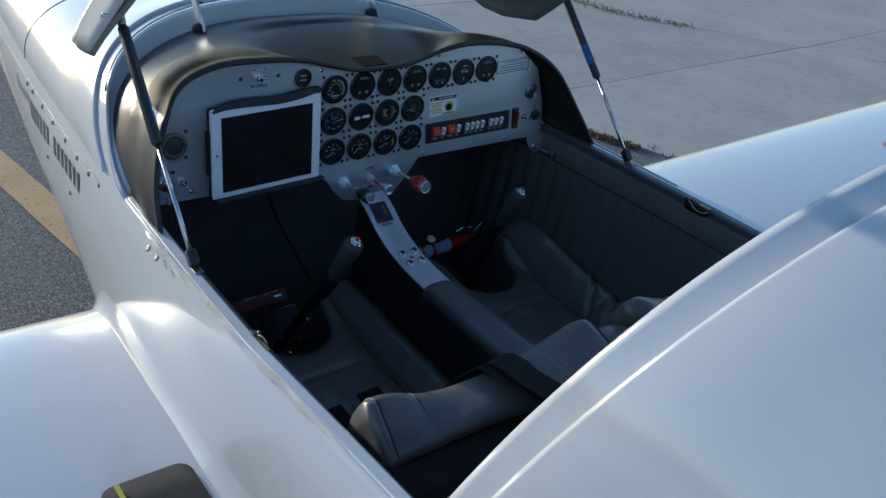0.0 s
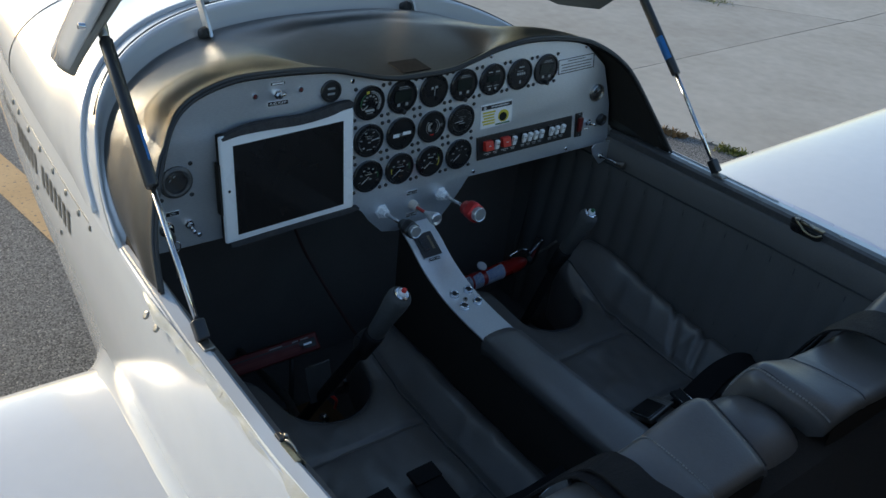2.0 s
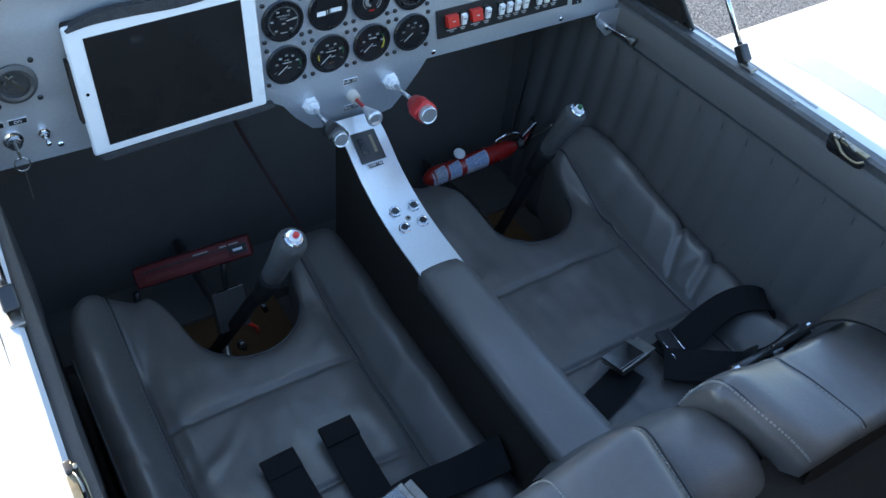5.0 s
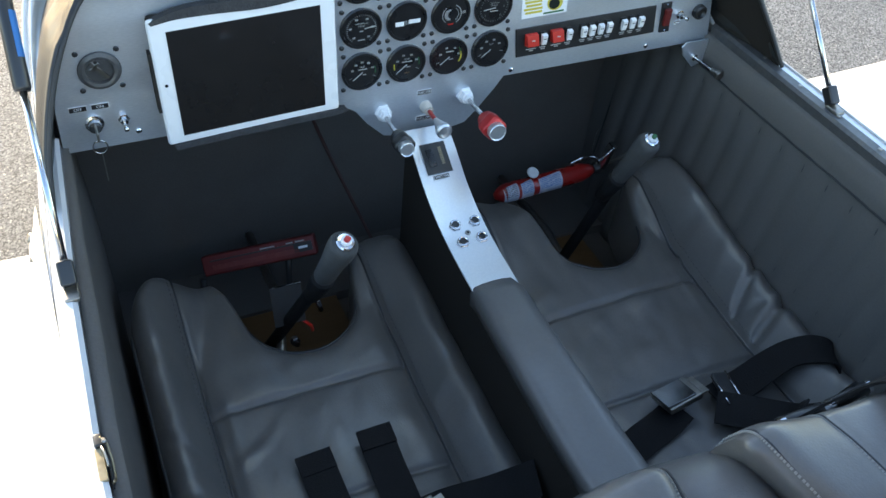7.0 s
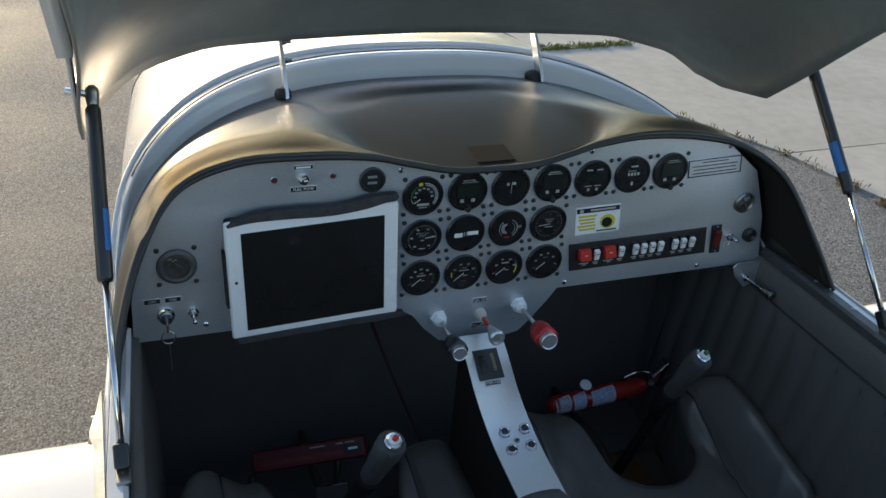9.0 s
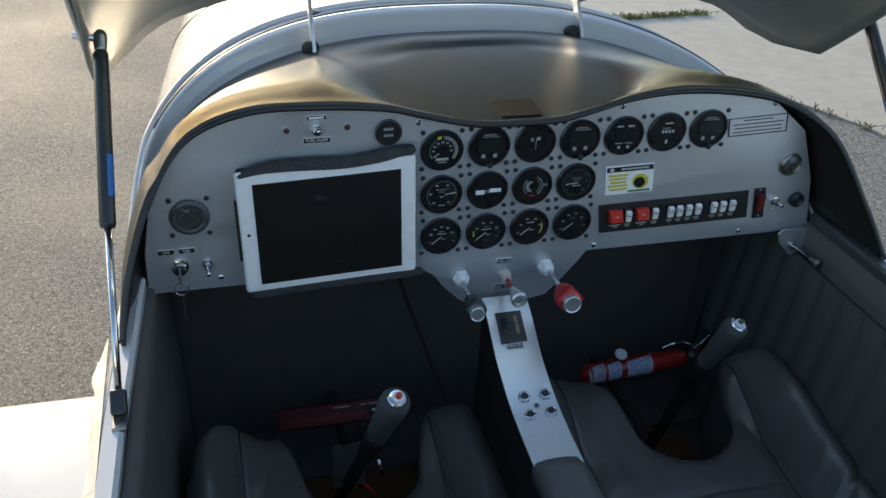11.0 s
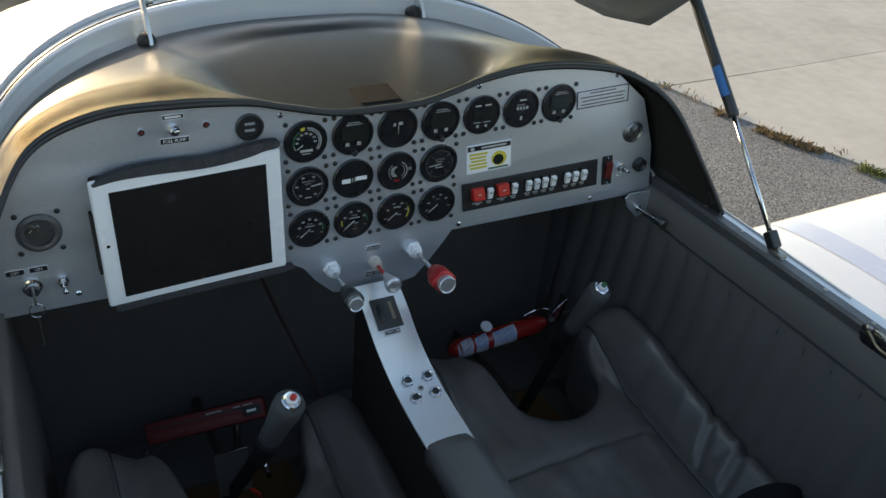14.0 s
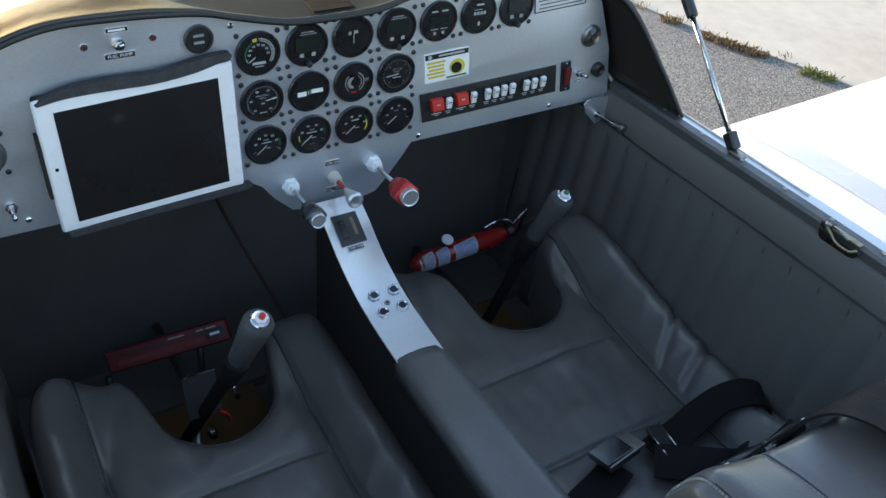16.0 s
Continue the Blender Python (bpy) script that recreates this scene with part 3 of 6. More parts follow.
# pale blue-grey band over the white skin, bending inboard towards the rear
part("root_strip", loft([[on_wing(x + interp(y, [-0.9, -0.35, 0.2], [-0.12, -0.015, 0.0]), y, 0.0022) for x in (1.142, 1.168, 1.196, 1.224)] for y in np.linspace(0.205, -0.9, 40)]), M["rootstrip"], right_wing, "pale blue-grey band running fore and aft on the white wing", smooth=True)
# undercarriage
for x, y in ((-0.85, -0.45), (0.85, -0.45), (0, 1.35)):
    top = (x * 0.75, y, 0.66 if x else 0.80)
    part("gear_leg", new_tube([top, (x, y, GROUND + 0.19)], 0.025, 10), M["paint"], airplane, smooth=True)
    wheel = part("wheel", new_lathe((x - 0.05, y, GROUND + 0.18), (1, 0, 0), [(0, 0.10), (0.01, 0.165), (0.03, 0.18), (0.07, 0.18), (0.09, 0.165), (0.10, 0.10)], 28), M["rubber"], airplane, "black tyre")
    part("rim", new_lathe((x - 0.055, y, GROUND + 0.18), (1, 0, 0), [(0, 0.05), (0.005, 0.085), (0.105, 0.085), (0.11, 0.05)], 20), M["bright"], wheel)


# lettering on the left side: a small line, then a name in bold shown as plain bars
def on_side(bm, y0, z0):
    for v in bm.verts:
        y, z = y0 - v.co.x, z0 + v.co.y
        v.co = Vector((-hull_x(y, z) - 0.0022, y, z))
    return bm


part("lettering", on_side(text_mesh("Powered by", 0.040), 0.800, 0.972), M["letter"], airplane, "small dark lettering")
for k in range(14):
    if k == 6:
        continue
    bm = bmesh.new()
    for i in range(4):
        q = [bm.verts.new((0.0327 * k + a * 0.017, b * 0.044, 0)) for a, b in ((i / 4, 0), ((i + 1) / 4, 0), ((i + 1) / 4, 1), (i / 4, 1))]
        bm.faces.new(q)
    part("lettering", on_side(bm, 0.720, 0.936), M["letter"], airplane, "bold dark bar of lettering")
for y in (0.76, 0.70, 0.60, 0.50, 0.395, 0.30, 0.218):
    part("screw", new_lathe((-hull_x(y, 1.008) - 0.0005, y, 1.008), (-1, 0, 0.1), [(0, 0.006), (0.002, 0.006), (0.003, 0.004)], 12), M["steel"], airplane)
for y, z in ((0.36, 0.90), (0.56, 0.90), (0.151, 1.012)):
    part("screw", new_lathe((-hull_x(y, z) - 0.0005, y, z), (-1, 0, 0), [(0, 0.005), (0.002, 0.005), (0.003, 0.003)], 12), M["steel"], airplane)
part("panel_gap", new_tube([(-hull_x(y, 1.018) - 0.0002, y, 1.018) for y in np.arange(0.16, 1.3, 0.05)], 0.0016, 6), M["letter"], airplane, "thin cowling gap")
part("panel_gap", new_tube([cowl_point(t, 0.82) * 1.0 + Vector((0, 0, 0.0002)) for t in np.linspace(0, 1, 40)], 0.0015, 6), M["letter"], airplane, "thin cowling gap")

# ---- cockpit shell ----
IN = 0.528
part("cockpit_floor", new_box((-0.500, -0.82, 0.47), (IN, 0.27, 0.485)), M["carpet"], airplane, "black carpeted cockpit floor")
part("toe_board", new_box((-0.500, 0.12, 0.485), (0.53, 0.262, 0.508)), M["carpet"], airplane, "black carpeted toe board")
part("firewall", new_box((-0.506, 0.255, 0.485), (0.538, 0.267, 1.10)), M["carpet"], airplane, "dark carpeted front bulkhead")
part("seat_bulkhead", new_box((-IN, -0.80, 0.485), (IN, -0.785, 1.0)), M["felt"], airplane)
part("baggage_shelf", loft([[(-min(0.53, 0.53 + (y + 0.9) * 0.12), y, z), (min(0.53, 0.53 + (y + 0.9) * 0.12), y, z)] for y, z in ((-0.78, 1.015), (-0.83, 1.0), (-0.95, 0.90), (-1.3, 0.84), (-1.8, 0.84))]), M["felt"], airplane, "black carpeted baggage bay", solid=0.01)
part("aft_bulkhead", new_box((-0.40, -1.82, 0.75), (0.40, -1.80, 1.25)), M["felt"], airplane)


def rail_x(y, sx):
    """The sill rail's inner edge."""
    return interp(y, [-0.86, -0.5, 0], [0.526, 0.533, 0.532]) if sx > 0 else interp(y, [-0.86, -0.5, -0.29, 0], [0.530, 0.5385, 0.5325, 0.516])


for sx in (-1, 1):
    part("bay_side", loft([[(sx * 0.535, -0.80, 0.8), (sx * 0.535, -0.80, 1.045)], [(sx * 0.50, -1.2, 0.8), (sx * 0.50, -1.2, 1.045)], [(sx * 0.42, -1.8, 0.8), (sx * 0.42, -1.8, 1.045)]]), M["felt"], airplane)
    # aluminium sill rail
    rail = []
    for y in list(np.arange(-0.84 if sx > 0 else -0.925, -0.0, 0.045)) + [0.0]:
        x0 = rail_x(y, sx)
        rail.append([(sx * (x0 - 0.003), y, 1.038), (sx * (x0 - 0.003), y, 1.052), (sx * (x0 + 0.002), y, 1.056), (sx * (x0 + 0.018), y, 1.056), (sx * (x0 + 0.020), y, 1.053)])
    part("sill_rail", loft(rail), M["paint"] if sx < 0 else M["dullrail"], airplane, "worn metal cockpit sill rail", smooth=False, solid=0.003)
    rail = [[(sx * (rail_x(y, sx) + 0.0205), y, 1.0535), (sx * (rail_x(y, sx) + 0.0225), y, 1.0535), (sx * (half_width(y, sx) * (1.025 if sx > 0 else 1.0) + 0.001), y, 1.0515), (sx * (half_width(y, sx) * (1.025 if sx > 0 else 1.0) + 0.003), y, 1.046)] for y in list(np.arange(-0.84 if sx > 0 else -0.925, -0.0, 0.045)) + [0.0]]
    part("sill_cap", loft(rail), M["paint"], airplane, "white sill cap", smooth=False, solid=0.002)


part("bay_rim", new_box((0.520, -0.94, 1.030), (0.572, -0.842, 1.0545)), M["felt"], airplane, "black felt edge of the baggage bay", bevel=0.003)
part("sealant", loft([[(-0.5535 - w * (0.011 + 0.008 * noise.noise(Vector((w, y * 22, 0)))) * min(1.0, (y + 0.765) / 0.10, (-0.12 - y) / 0.06), y, 1.0556 - 0.0032 * w + 0.0010 * noise.noise(Vector((w * 3, y * 50, 2)))) for w in (0.0, 0.3, 0.6, 0.85, 1.0)] for y in np.arange(-0.76, -0.12, 0.01)]), M["stained"], airplane, "yellowed flaking sealant along the sill", smooth=True)
part("sill_bead", new_tube([(0.5700 + 0.0025 * noise.noise(Vector((0, y * 9, 8))), y, 1.0530) for y in np.arange(-0.40, -0.10, 0.015)], 0.0024, 6), M["paint"], airplane, "pale bead of sealant along the sill", smooth=True)
part("sill_gap", new_tube([(-0.548 - 0.0025 * noise.noise(Vector((0, y * 9, 5))), y, 1.0525) for y in np.arange(-0.47, -0.29, 0.015)], 0.0018, 5), M["dullrail"], airplane, "grey wavy bead of sealant")
for y in (-0.17, -0.205):
    part("screw", new_lathe((-0.566, y, 1.043), (-0.8, 0, 0.6), [(0, 0.006), (0.002, 0.006), (0.003, 0.004)], 12), M["steel"], airplane)
part("screw", new_lathe((-0.508, 0.095, 1.086), (-0.2, -0.8, 0.5), [(0, 0.006), (0.003, 0.006), (0.005, 0.003)], 10), M["black"], airplane)
for y in np.arange(-0.80, -0.10, 0.085):
    part("rivet", new_lathe((0.544, y, 1.0575), (0, 0, 1), [(0, 0.0035), (0.001, 0.003)], 8), M["steel"], airplane)


def wall_row(y, sx, ribs):
    out = []
    slim = interp(y, [-0.45, 0.10], [0.0, 0.020]) if sx < 0 else 0.0
    for z in np.linspace(0.48, 1.035, 16):
        x = IN - 0.004 - 0.02 * max(0, 0.9 - z)
        if ribs and z < 0.985:
            x -= 0.0085 * abs(math.sin(math.pi * (y + 0.10 * (z - 0.7)) / 0.052)) ** 0.55
        x -= 0.004 if z > 0.985 else 0.0
        x -= 0.004 * noise.noise(Vector((y * 4, z * 4, sx)))
        out.append((sx * (x - slim - (0.008 * max(0.0, min(1.0, (0.95 - z) / 0.2)) if sx < 0 else 0.0)), y, z))
    return out + [(sx * (0.5285 - slim), y, 1.0385), (sx * (0.534 - slim), y, 1.0395)]


for sx, name in ((-1, "wall cloth, smooth"), (1, "wall cloth")):
    ys = np.arange(-0.80, 0.262, 0.0065 if sx > 0 else 0.04)
    part("side_panel", loft([wall_row(y, sx, sx > 0 and y < 0.2) for y in ys]), M["cloth"] if sx > 0 else M["carpet"], airplane,
         "grey padded side wall with stitched vertical pleats" if sx > 0 else "dark smooth side wall", smooth=True, solid=0.004)
for k in range(-16, 5):
    pts = []
    for z in np.linspace(0.60, 0.982, 12):
        y = k * 0.052 - 0.10 * (z - 0.7)
        pts.append((IN - 0.0046 - 0.02 * max(0, 0.9 - z) - 0.004 * noise.noise(Vector((y * 4, z * 4, 1))), y, z))
    part("pleat_seam", new_tube(pts, 0.0015, 5), M["welt"], airplane, "stitched valley between two pleats", smooth=True)
part("wall_seam", new_tube([(IN - 0.0095 - 0.004 * noise.noise(Vector((y * 4, 3.95, 1))), y, 0.9865) for y in np.arange(-0.8, 0.1, 0.03)], 0.0020, 6), M["welt"], airplane, smooth=True)

# ---- coaming over the instrument panel ----
AFT = [(-0.552, -0.150, 1.056), (-0.538, -0.105, 1.12), (-0.505, -0.062, 1.200), (-0.452, -0.020, 1.262), (-0.368, -0.014, 1.296), (-0.268, -0.014, 1.298), (-0.185, -0.014, 1.291), (-0.137, -0.014, 1.279),
       (-0.066, -0.014, 1.262), (0.0, -0.014, 1.259), (0.062, -0.014, 1.261), (0.110, -0.014, 1.272), (0.165, -0.014, 1.286), (0.24, -0.014, 1.293), (0.336, -0.014, 1.285), (0.42, -0.018, 1.262), (0.49, -0.048, 1.210), (0.532, -0.105, 1.12), (0.552, -0.150, 1.056)]
aft = spline([(x * interp(x, [-0.50, -0.30], [0.970, 1.0]), y, z - 0.006 * interp(abs(x), [0.40, 0.50], [1, 0])) for x, y, z in AFT], 7)
coam = thing("glareshield", (0, 0.1, 1.25), "black vinyl glareshield arching over the instrument panel", "glareshield")
rows = []
NA = len(aft)
fore = [ring_point(i / (NA - 1), 0.009, 0.003) for i in range(NA)]
for s in np.linspace(0, 1, 49):
    row = []
    for i, (a, f) in enumerate(zip(aft, fore)):
        p = a.lerp(f, s)
        side = interp(abs(p.x), [0, 0.14, 0.24, 0.45, 0.56], [0.0, 0.1, 0.9, 1.0, 0.4])
        up = side * (0.015 * math.exp(-((s - 0.28) / 0.24) ** 2) + 0.006 * math.sin(math.pi * s))
        out = Vector((p.x * 0.25, 0, 1)).normalized() if abs(p.x) < 0.48 else Vector((math.copysign(0.8, p.x), 0, 0.6)).normalized()
        lip = 0.004 * math.exp(-(s / 0.06) ** 2)
        dish = 1 / (1 + math.exp((((p.x - 0.024) / 0.226) ** 2 + ((p.y - 0.140) / 0.155) ** 2 - 1) / (0.03 + 0.13 * min(1.0, abs(p.x - 0.024) / 0.226) ** 3)))
        q = p + out * (up + lip)
        q.z += 0.013 * math.exp(-((p.y - 0.322) / 0.045) ** 2) * interp(abs(p.x - 0.024), [0.10, 0.30], [1.0, 0.0])
        floor_z = 1.239 + 0.080 * (p.y - 0.04)
        q.z += (floor_z - q.z) * dish * interp(s, [0.03, 0.10], [0, 1])
        row.append(q)
    rows.append(row)
part("cover", loft(rows), M["vinyl"], coam, smooth=True, solid=0.006)
tree = BVHTree.FromPolygons([p for r in rows for p in r], [(i * NA + j, i * NA + j + 1, (i + 1) * NA + j + 1, (i + 1) * NA + j) for i in range(48) for j in range(NA - 1)])


def on_cover(x, y, lift):
    h = tree.ray_cast(Vector((x, y, 1.6)), Vector((0, 0, -1)))
    return Vector((x, y, (h[0].z if h[0] else 1.255) + lift))


part("anti_slip_pad", loft([[on_cover(x, y, 0.0014) for x in np.linspace(-0.007, 0.054, 5)] for y in (0.042, 0.054, 0.066, 0.078, 0.091)]), M["strap"], coam, "small black felt pad", solid=0.002)
part("edge_trim", new_tube([p + Vector((0, -0.002, 0.001)) for p in aft], 0.0030, 8), M["rubber"], coam, "black rubber edge trim", smooth=True)
# inner face of the coaming down to the panel
part("lining", loft([[p + Vector((0, 0.0, -0.004)) for p in aft], [Vector((p.x * 0.985, 0.01, p.z - 0.006)) for p in aft]]), M["felt"], coam, smooth=True)


# ---- instrument panel ----
PANEL = [(-0.527, 1.027), (-0.525, 1.09), (-0.512, 1.16), (-0.478, 1.222), (-0.43, 1.266), (-0.358, 1.286), (-0.268, 1.288), (-0.18, 1.281), (-0.137, 1.268), (-0.066, 1.252), (0.0, 1.249), (0.062, 1.251), (0.11, 1.262), (0.165, 1.276), (0.24, 1.283),
         (0.336, 1.275), (0.409, 1.256), (0.472, 1.206), (0.508, 1.12), (0.527, 1.027), (0.135, 1.027), (0.122, 1.008), (0.095, 0.974), (0.075, 0.953), (0.05, 0.948), (-0.03, 0.950), (-0.062, 0.957), (-0.09, 0.985), (-0.108, 1.010), (-0.133, 1.027)]
panel = thing("instrument_panel", (0, 0.0, 1.1), "brushed aluminium instrument panel with round gauges and switches", "instrument panel")
part("panel_plate", plate([(x * (0.970 if x < -0.45 else 1.0), z) for x, z in PANEL], 0.0, 0.004), M["aluminium"], panel, "brushed aluminium plate")
UPRIGHT = lambda x, z, y=-0.001: pose(x, y, z, 90, 0, 0)


def screw(x, z, parent, r=0.0036, mat="black", y=0.0):
    part("screw", new_lathe((x, y, z), (0, -1, 0), [(0, r), (0.0015, r), (0.0025, r * 0.6)], 10), M[mat], parent)


def bar(x, z, w, h, mat, parent, name="print", y=-0.0125, depth=0.0006, tilt=0.0):
    part(name, new_box((-w / 2, 0, -h / 2), (w / 2, depth, h / 2), pose(x, y, z, 0, tilt, 0)), M[mat], parent)


GX, GZ, GS = -0.1055, 1.2155, 0.0679


def gauge(col, row, style):
    x, z = GX + GS * col + 0.0026 * row, GZ + 0.0009 * col - 0.0684 * row
    bezel = part("gauge", new_lathe((x, 0.0, z), (0, -1, 0), [(0, 0.0306), (0.0035, 0.0304), (0.0045, 0.0292), (0.0045, 0.0268), (0.002, 0.0260)], 30), M["dial"], panel, "round black gauge", smooth=False)
    part("dial", new_lathe((x, -0.0022, z), (0, -1, 0), [(0, 0.0256), (0.0006, 0.0256)], 28), M["dial"], bezel)
    bm = bmesh.new()
    n, a0, a1, lo = style.get("ticks", (0, 0, 0, 0))
    for k in range(n):
        a = radians(a0 + (a1 - a0) * k / max(1, n - 1))
        box(bm, (lo, -0.0003, -0.00024), (0.0222, 0.0003, 0.00024), pose(x, -0.0040, z, 0, -math.degrees(a), 0))
    n, a0, a1, r = style.get("numerals", (0, 0, 0, 0))
    for k in range(n):
        a = radians(a0 + (a1 - a0) * k / max(1, n - 1))
        for d in (-0.0011, 0.0011):
            box(bm, (x + r * math.cos(a) + d - 0.0008, -0.0043, z + r * math.sin(a) - 0.0013), (x + r * math.cos(a) + d + 0.0008, -0.0037, z + r * math.sin(a) + 0.0013))
    if bm.verts:
        part("scale", bm, M["print"], bezel)
    for a0, a1, mat, r, wide in style.get("arcs", ()):
        arc = [(x + r * math.cos(radians(a)), -0.0041, z + r * math.sin(radians(a))) for a in np.linspace(a0, a1, 14)]
        part("range_arc", band(arc, (0, 1, 0), 0.0006, wide), M[mat], bezel)
    if "needle" in style:
        a, near, far = style["needle"]
        part("needle", new_box((near, -0.0004, -0.0006), (far, 0.0004, 0.0006), pose(x, -0.0050, z, 0, -a, 0)), M["mark"], bezel, "white needle")
    for w, dx, dz in style.get("words", ()):
        part("writing", placed(text_mesh(w, 0.0038), UPRIGHT(x + dx, z + dz, -0.0042)), M["print"], bezel)
    for dx, dz, w, h, mat in style.get("bars", ()):
        part("print", new_box((x + dx - w / 2, -0.0046, z + dz - h / 2), (x + dx + w / 2, -0.0040, z + dz + h / 2)), M[mat], bezel)
    if style.get("knob"):
        part("knob", new_lathe((x + style["knob"] * 0.003, -0.002, z - 0.0255), (0, -1, 0), [(0, 0.0048), (0.009, 0.0042), (0.010, 0.003)], 14), M["black"], bezel)
    for dx in (-1, 1):
        for dz in (-1, 1):
            screw(x + dx * 0.0275, z + dz * 0.0272, bezel)
    return bezel


LCD = dict(bars=((0, 0.002, 0.034, 0.020, "lcd"), (0, 0.0185, 0.018, 0.0012, "print"), (0.001, 0.0155, 0.024, 0.0009, "print"), (-0.0085, -0.0135, 0.0055, 0.0052, "print"), (0.0085, -0.0135, 0.0055, 0.0052, "print")), knob=0.1)
STYLES = {
    (0, 0): dict(ticks=(19, 75, -35, 0.0182), arcs=((195, 118, "green", 0.0180, 0.0016), (112, 96, "yellow", 0.0200, 0.0042), (88, -38, "mark", 0.0208, 0.0010), (84, -38, "mark", 0.0180, 0.0008), (215, 196, "mark", 0.0180, 0.0010)), numerals=(7, 180, 0, 0.0128), needle=(215, 0.006, 0.0165),
                 bars=((0.0, -0.0125, 0.018, 0.0034, "mark"), (0, -0.0172, 0.012, 0.0014, "print"))),
    (1, 0): LCD, (3, 0): LCD, (6, 0): dict(LCD, knob=0.4),
    (2, 0): dict(bars=((-0.006, 0.006, 0.004, 0.0045, "print"), (0.003, 0.007, 0.006, 0.0045, "print"), (0.0, -0.002, 0.0010, 0.014, "print"), (0.009, 0.008, 0.003, 0.003, "lcd"))),
    (4, 0): dict(bars=((-0.009, 0.0155, 0.010, 0.0022, "mark"), (0.008, 0.0155, 0.010, 0.0022, "mark"), (0, 0.003, 0.030, 0.012, "lcd"), (-0.008, -0.011, 0.012, 0.0010, "mark"), (0.008, -0.011, 0.012, 0.0010, "mark"), (-0.007, -0.017, 0.004, 0.004, "mark"), (0.007, -0.017, 0.004, 0.004, "mark"))),
    (5, 0): dict(bars=((0, 0.015, 0.012, 0.0022, "mark"), (-0.008, 0.002, 0.0035, 0.0045, "mark"), (-0.0025, 0.002, 0.0035, 0.0045, "mark"), (0.003, 0.002, 0.0035, 0.0045, "mark"), (0.0085, 0.002, 0.0035, 0.0045, "mark"), (-0.003, 0.0075, 0.014, 0.0010, "print"), (0, -0.014, 0.0035, 0.006, "mark"))),
    (0, 1): dict(ticks=(36, 230, -55, 0.0202), numerals=(6, 228, -50, 0.0165), needle=(8, 0.004, 0.020), words=(("MANIFOLD", 0, 0.0085), ("PRESS", 0, 0.0045)), bars=((0, -0.003, 0.005, 0.0016, "print"), (0.0, -0.0165, 0.010, 0.0012, "print"))),
    (1, 1): dict(bars=((-0.0115, -0.002, 0.013, 0.0066, "white"), (0.0110, 0.0, 0.017, 0.0060, "white"), (-0.0022, -0.001, 0.0010, 0.0062, "mark"), (0.0012, -0.001, 0.0010, 0.0062, "mark"))),
    (2, 1): dict(arcs=((128, 232, "mark", 0.0140, 0.0006), (134, 226, "mark", 0.0105, 0.0005), (68, -58, "mark", 0.0150, 0.0010), (60, -52, "mark", 0.0110, 0.0005), (-75, -108, "red", 0.0150, 0.0018)), numerals=(9, 245, 115, 0.0078), ticks=(3, 10, 0, 0.0165)),
    (3, 1): dict(ticks=(34, 172, -172, 0.0205), needle=(186, -0.002, 0.0175), words=(("1", 0, 0.0165), ("15", 0.0125, 0.0125), ("2", 0.0155, 0.001), ("15", 0.011, -0.0125), ("5", -0.013, -0.0115), ("5", -0.012, 0.012), ("VERTICAL", 0, 0.0075), ("SPEED", 0, 0.0035)), bars=((0, -0.005, 0.013, 0.0014, "print"),)),
    (0, 2): dict(numerals=(5, 165, 20, 0.0160), arcs=((22, -12, "green", 0.0195, 0.0014),), ticks=(2, 205, -25, 0.0175), needle=(218, 0.0, 0.0185), words=(("FUEL", 0, 0.0085),), bars=((0, 0.0045, 0.014, 0.0013, "print"), (0.003, -0.0045, 0.005, 0.0013, "print"))),
    (1, 2): dict(numerals=(4, 155, 20, 0.0160), arcs=((200, 172, "yellow", 0.0195, 0.0014), (28, -8, "green", 0.0195, 0.0014)), ticks=(2, 222, -28, 0.0165), needle=(218, 0.0, 0.0185), words=(("TEMP", 0, 0.0085),), bars=((0, 0.0045, 0.016, 0.0013, "print"), (0.003, -0.0045, 0.007, 0.0013, "print"), (0.001, -0.014, 0.008, 0.0012, "wood"))),
    (2, 2): dict(numerals=(4, 160, 10, 0.0155), arcs=((44, 8, "green", 0.0195, 0.0010), (20, -34, "yellow", 0.0190, 0.0018)), ticks=(1, 205, 205, 0.0175), needle=(218, 0.0, 0.0185), bars=((0, 0.0085, 0.012, 0.0018, "print"), (0.003, -0.0045, 0.007, 0.0013, "print"))),
    (3, 2): dict(numerals=(4, 165, 30, 0.0160), ticks=(2, 205, -15, 0.0165), needle=(218, 0.0, 0.0185), words=(("AMP", 0, 0.0085),)),
}
for (c, r), st in STYLES.items():
    gauge(c, r, st)

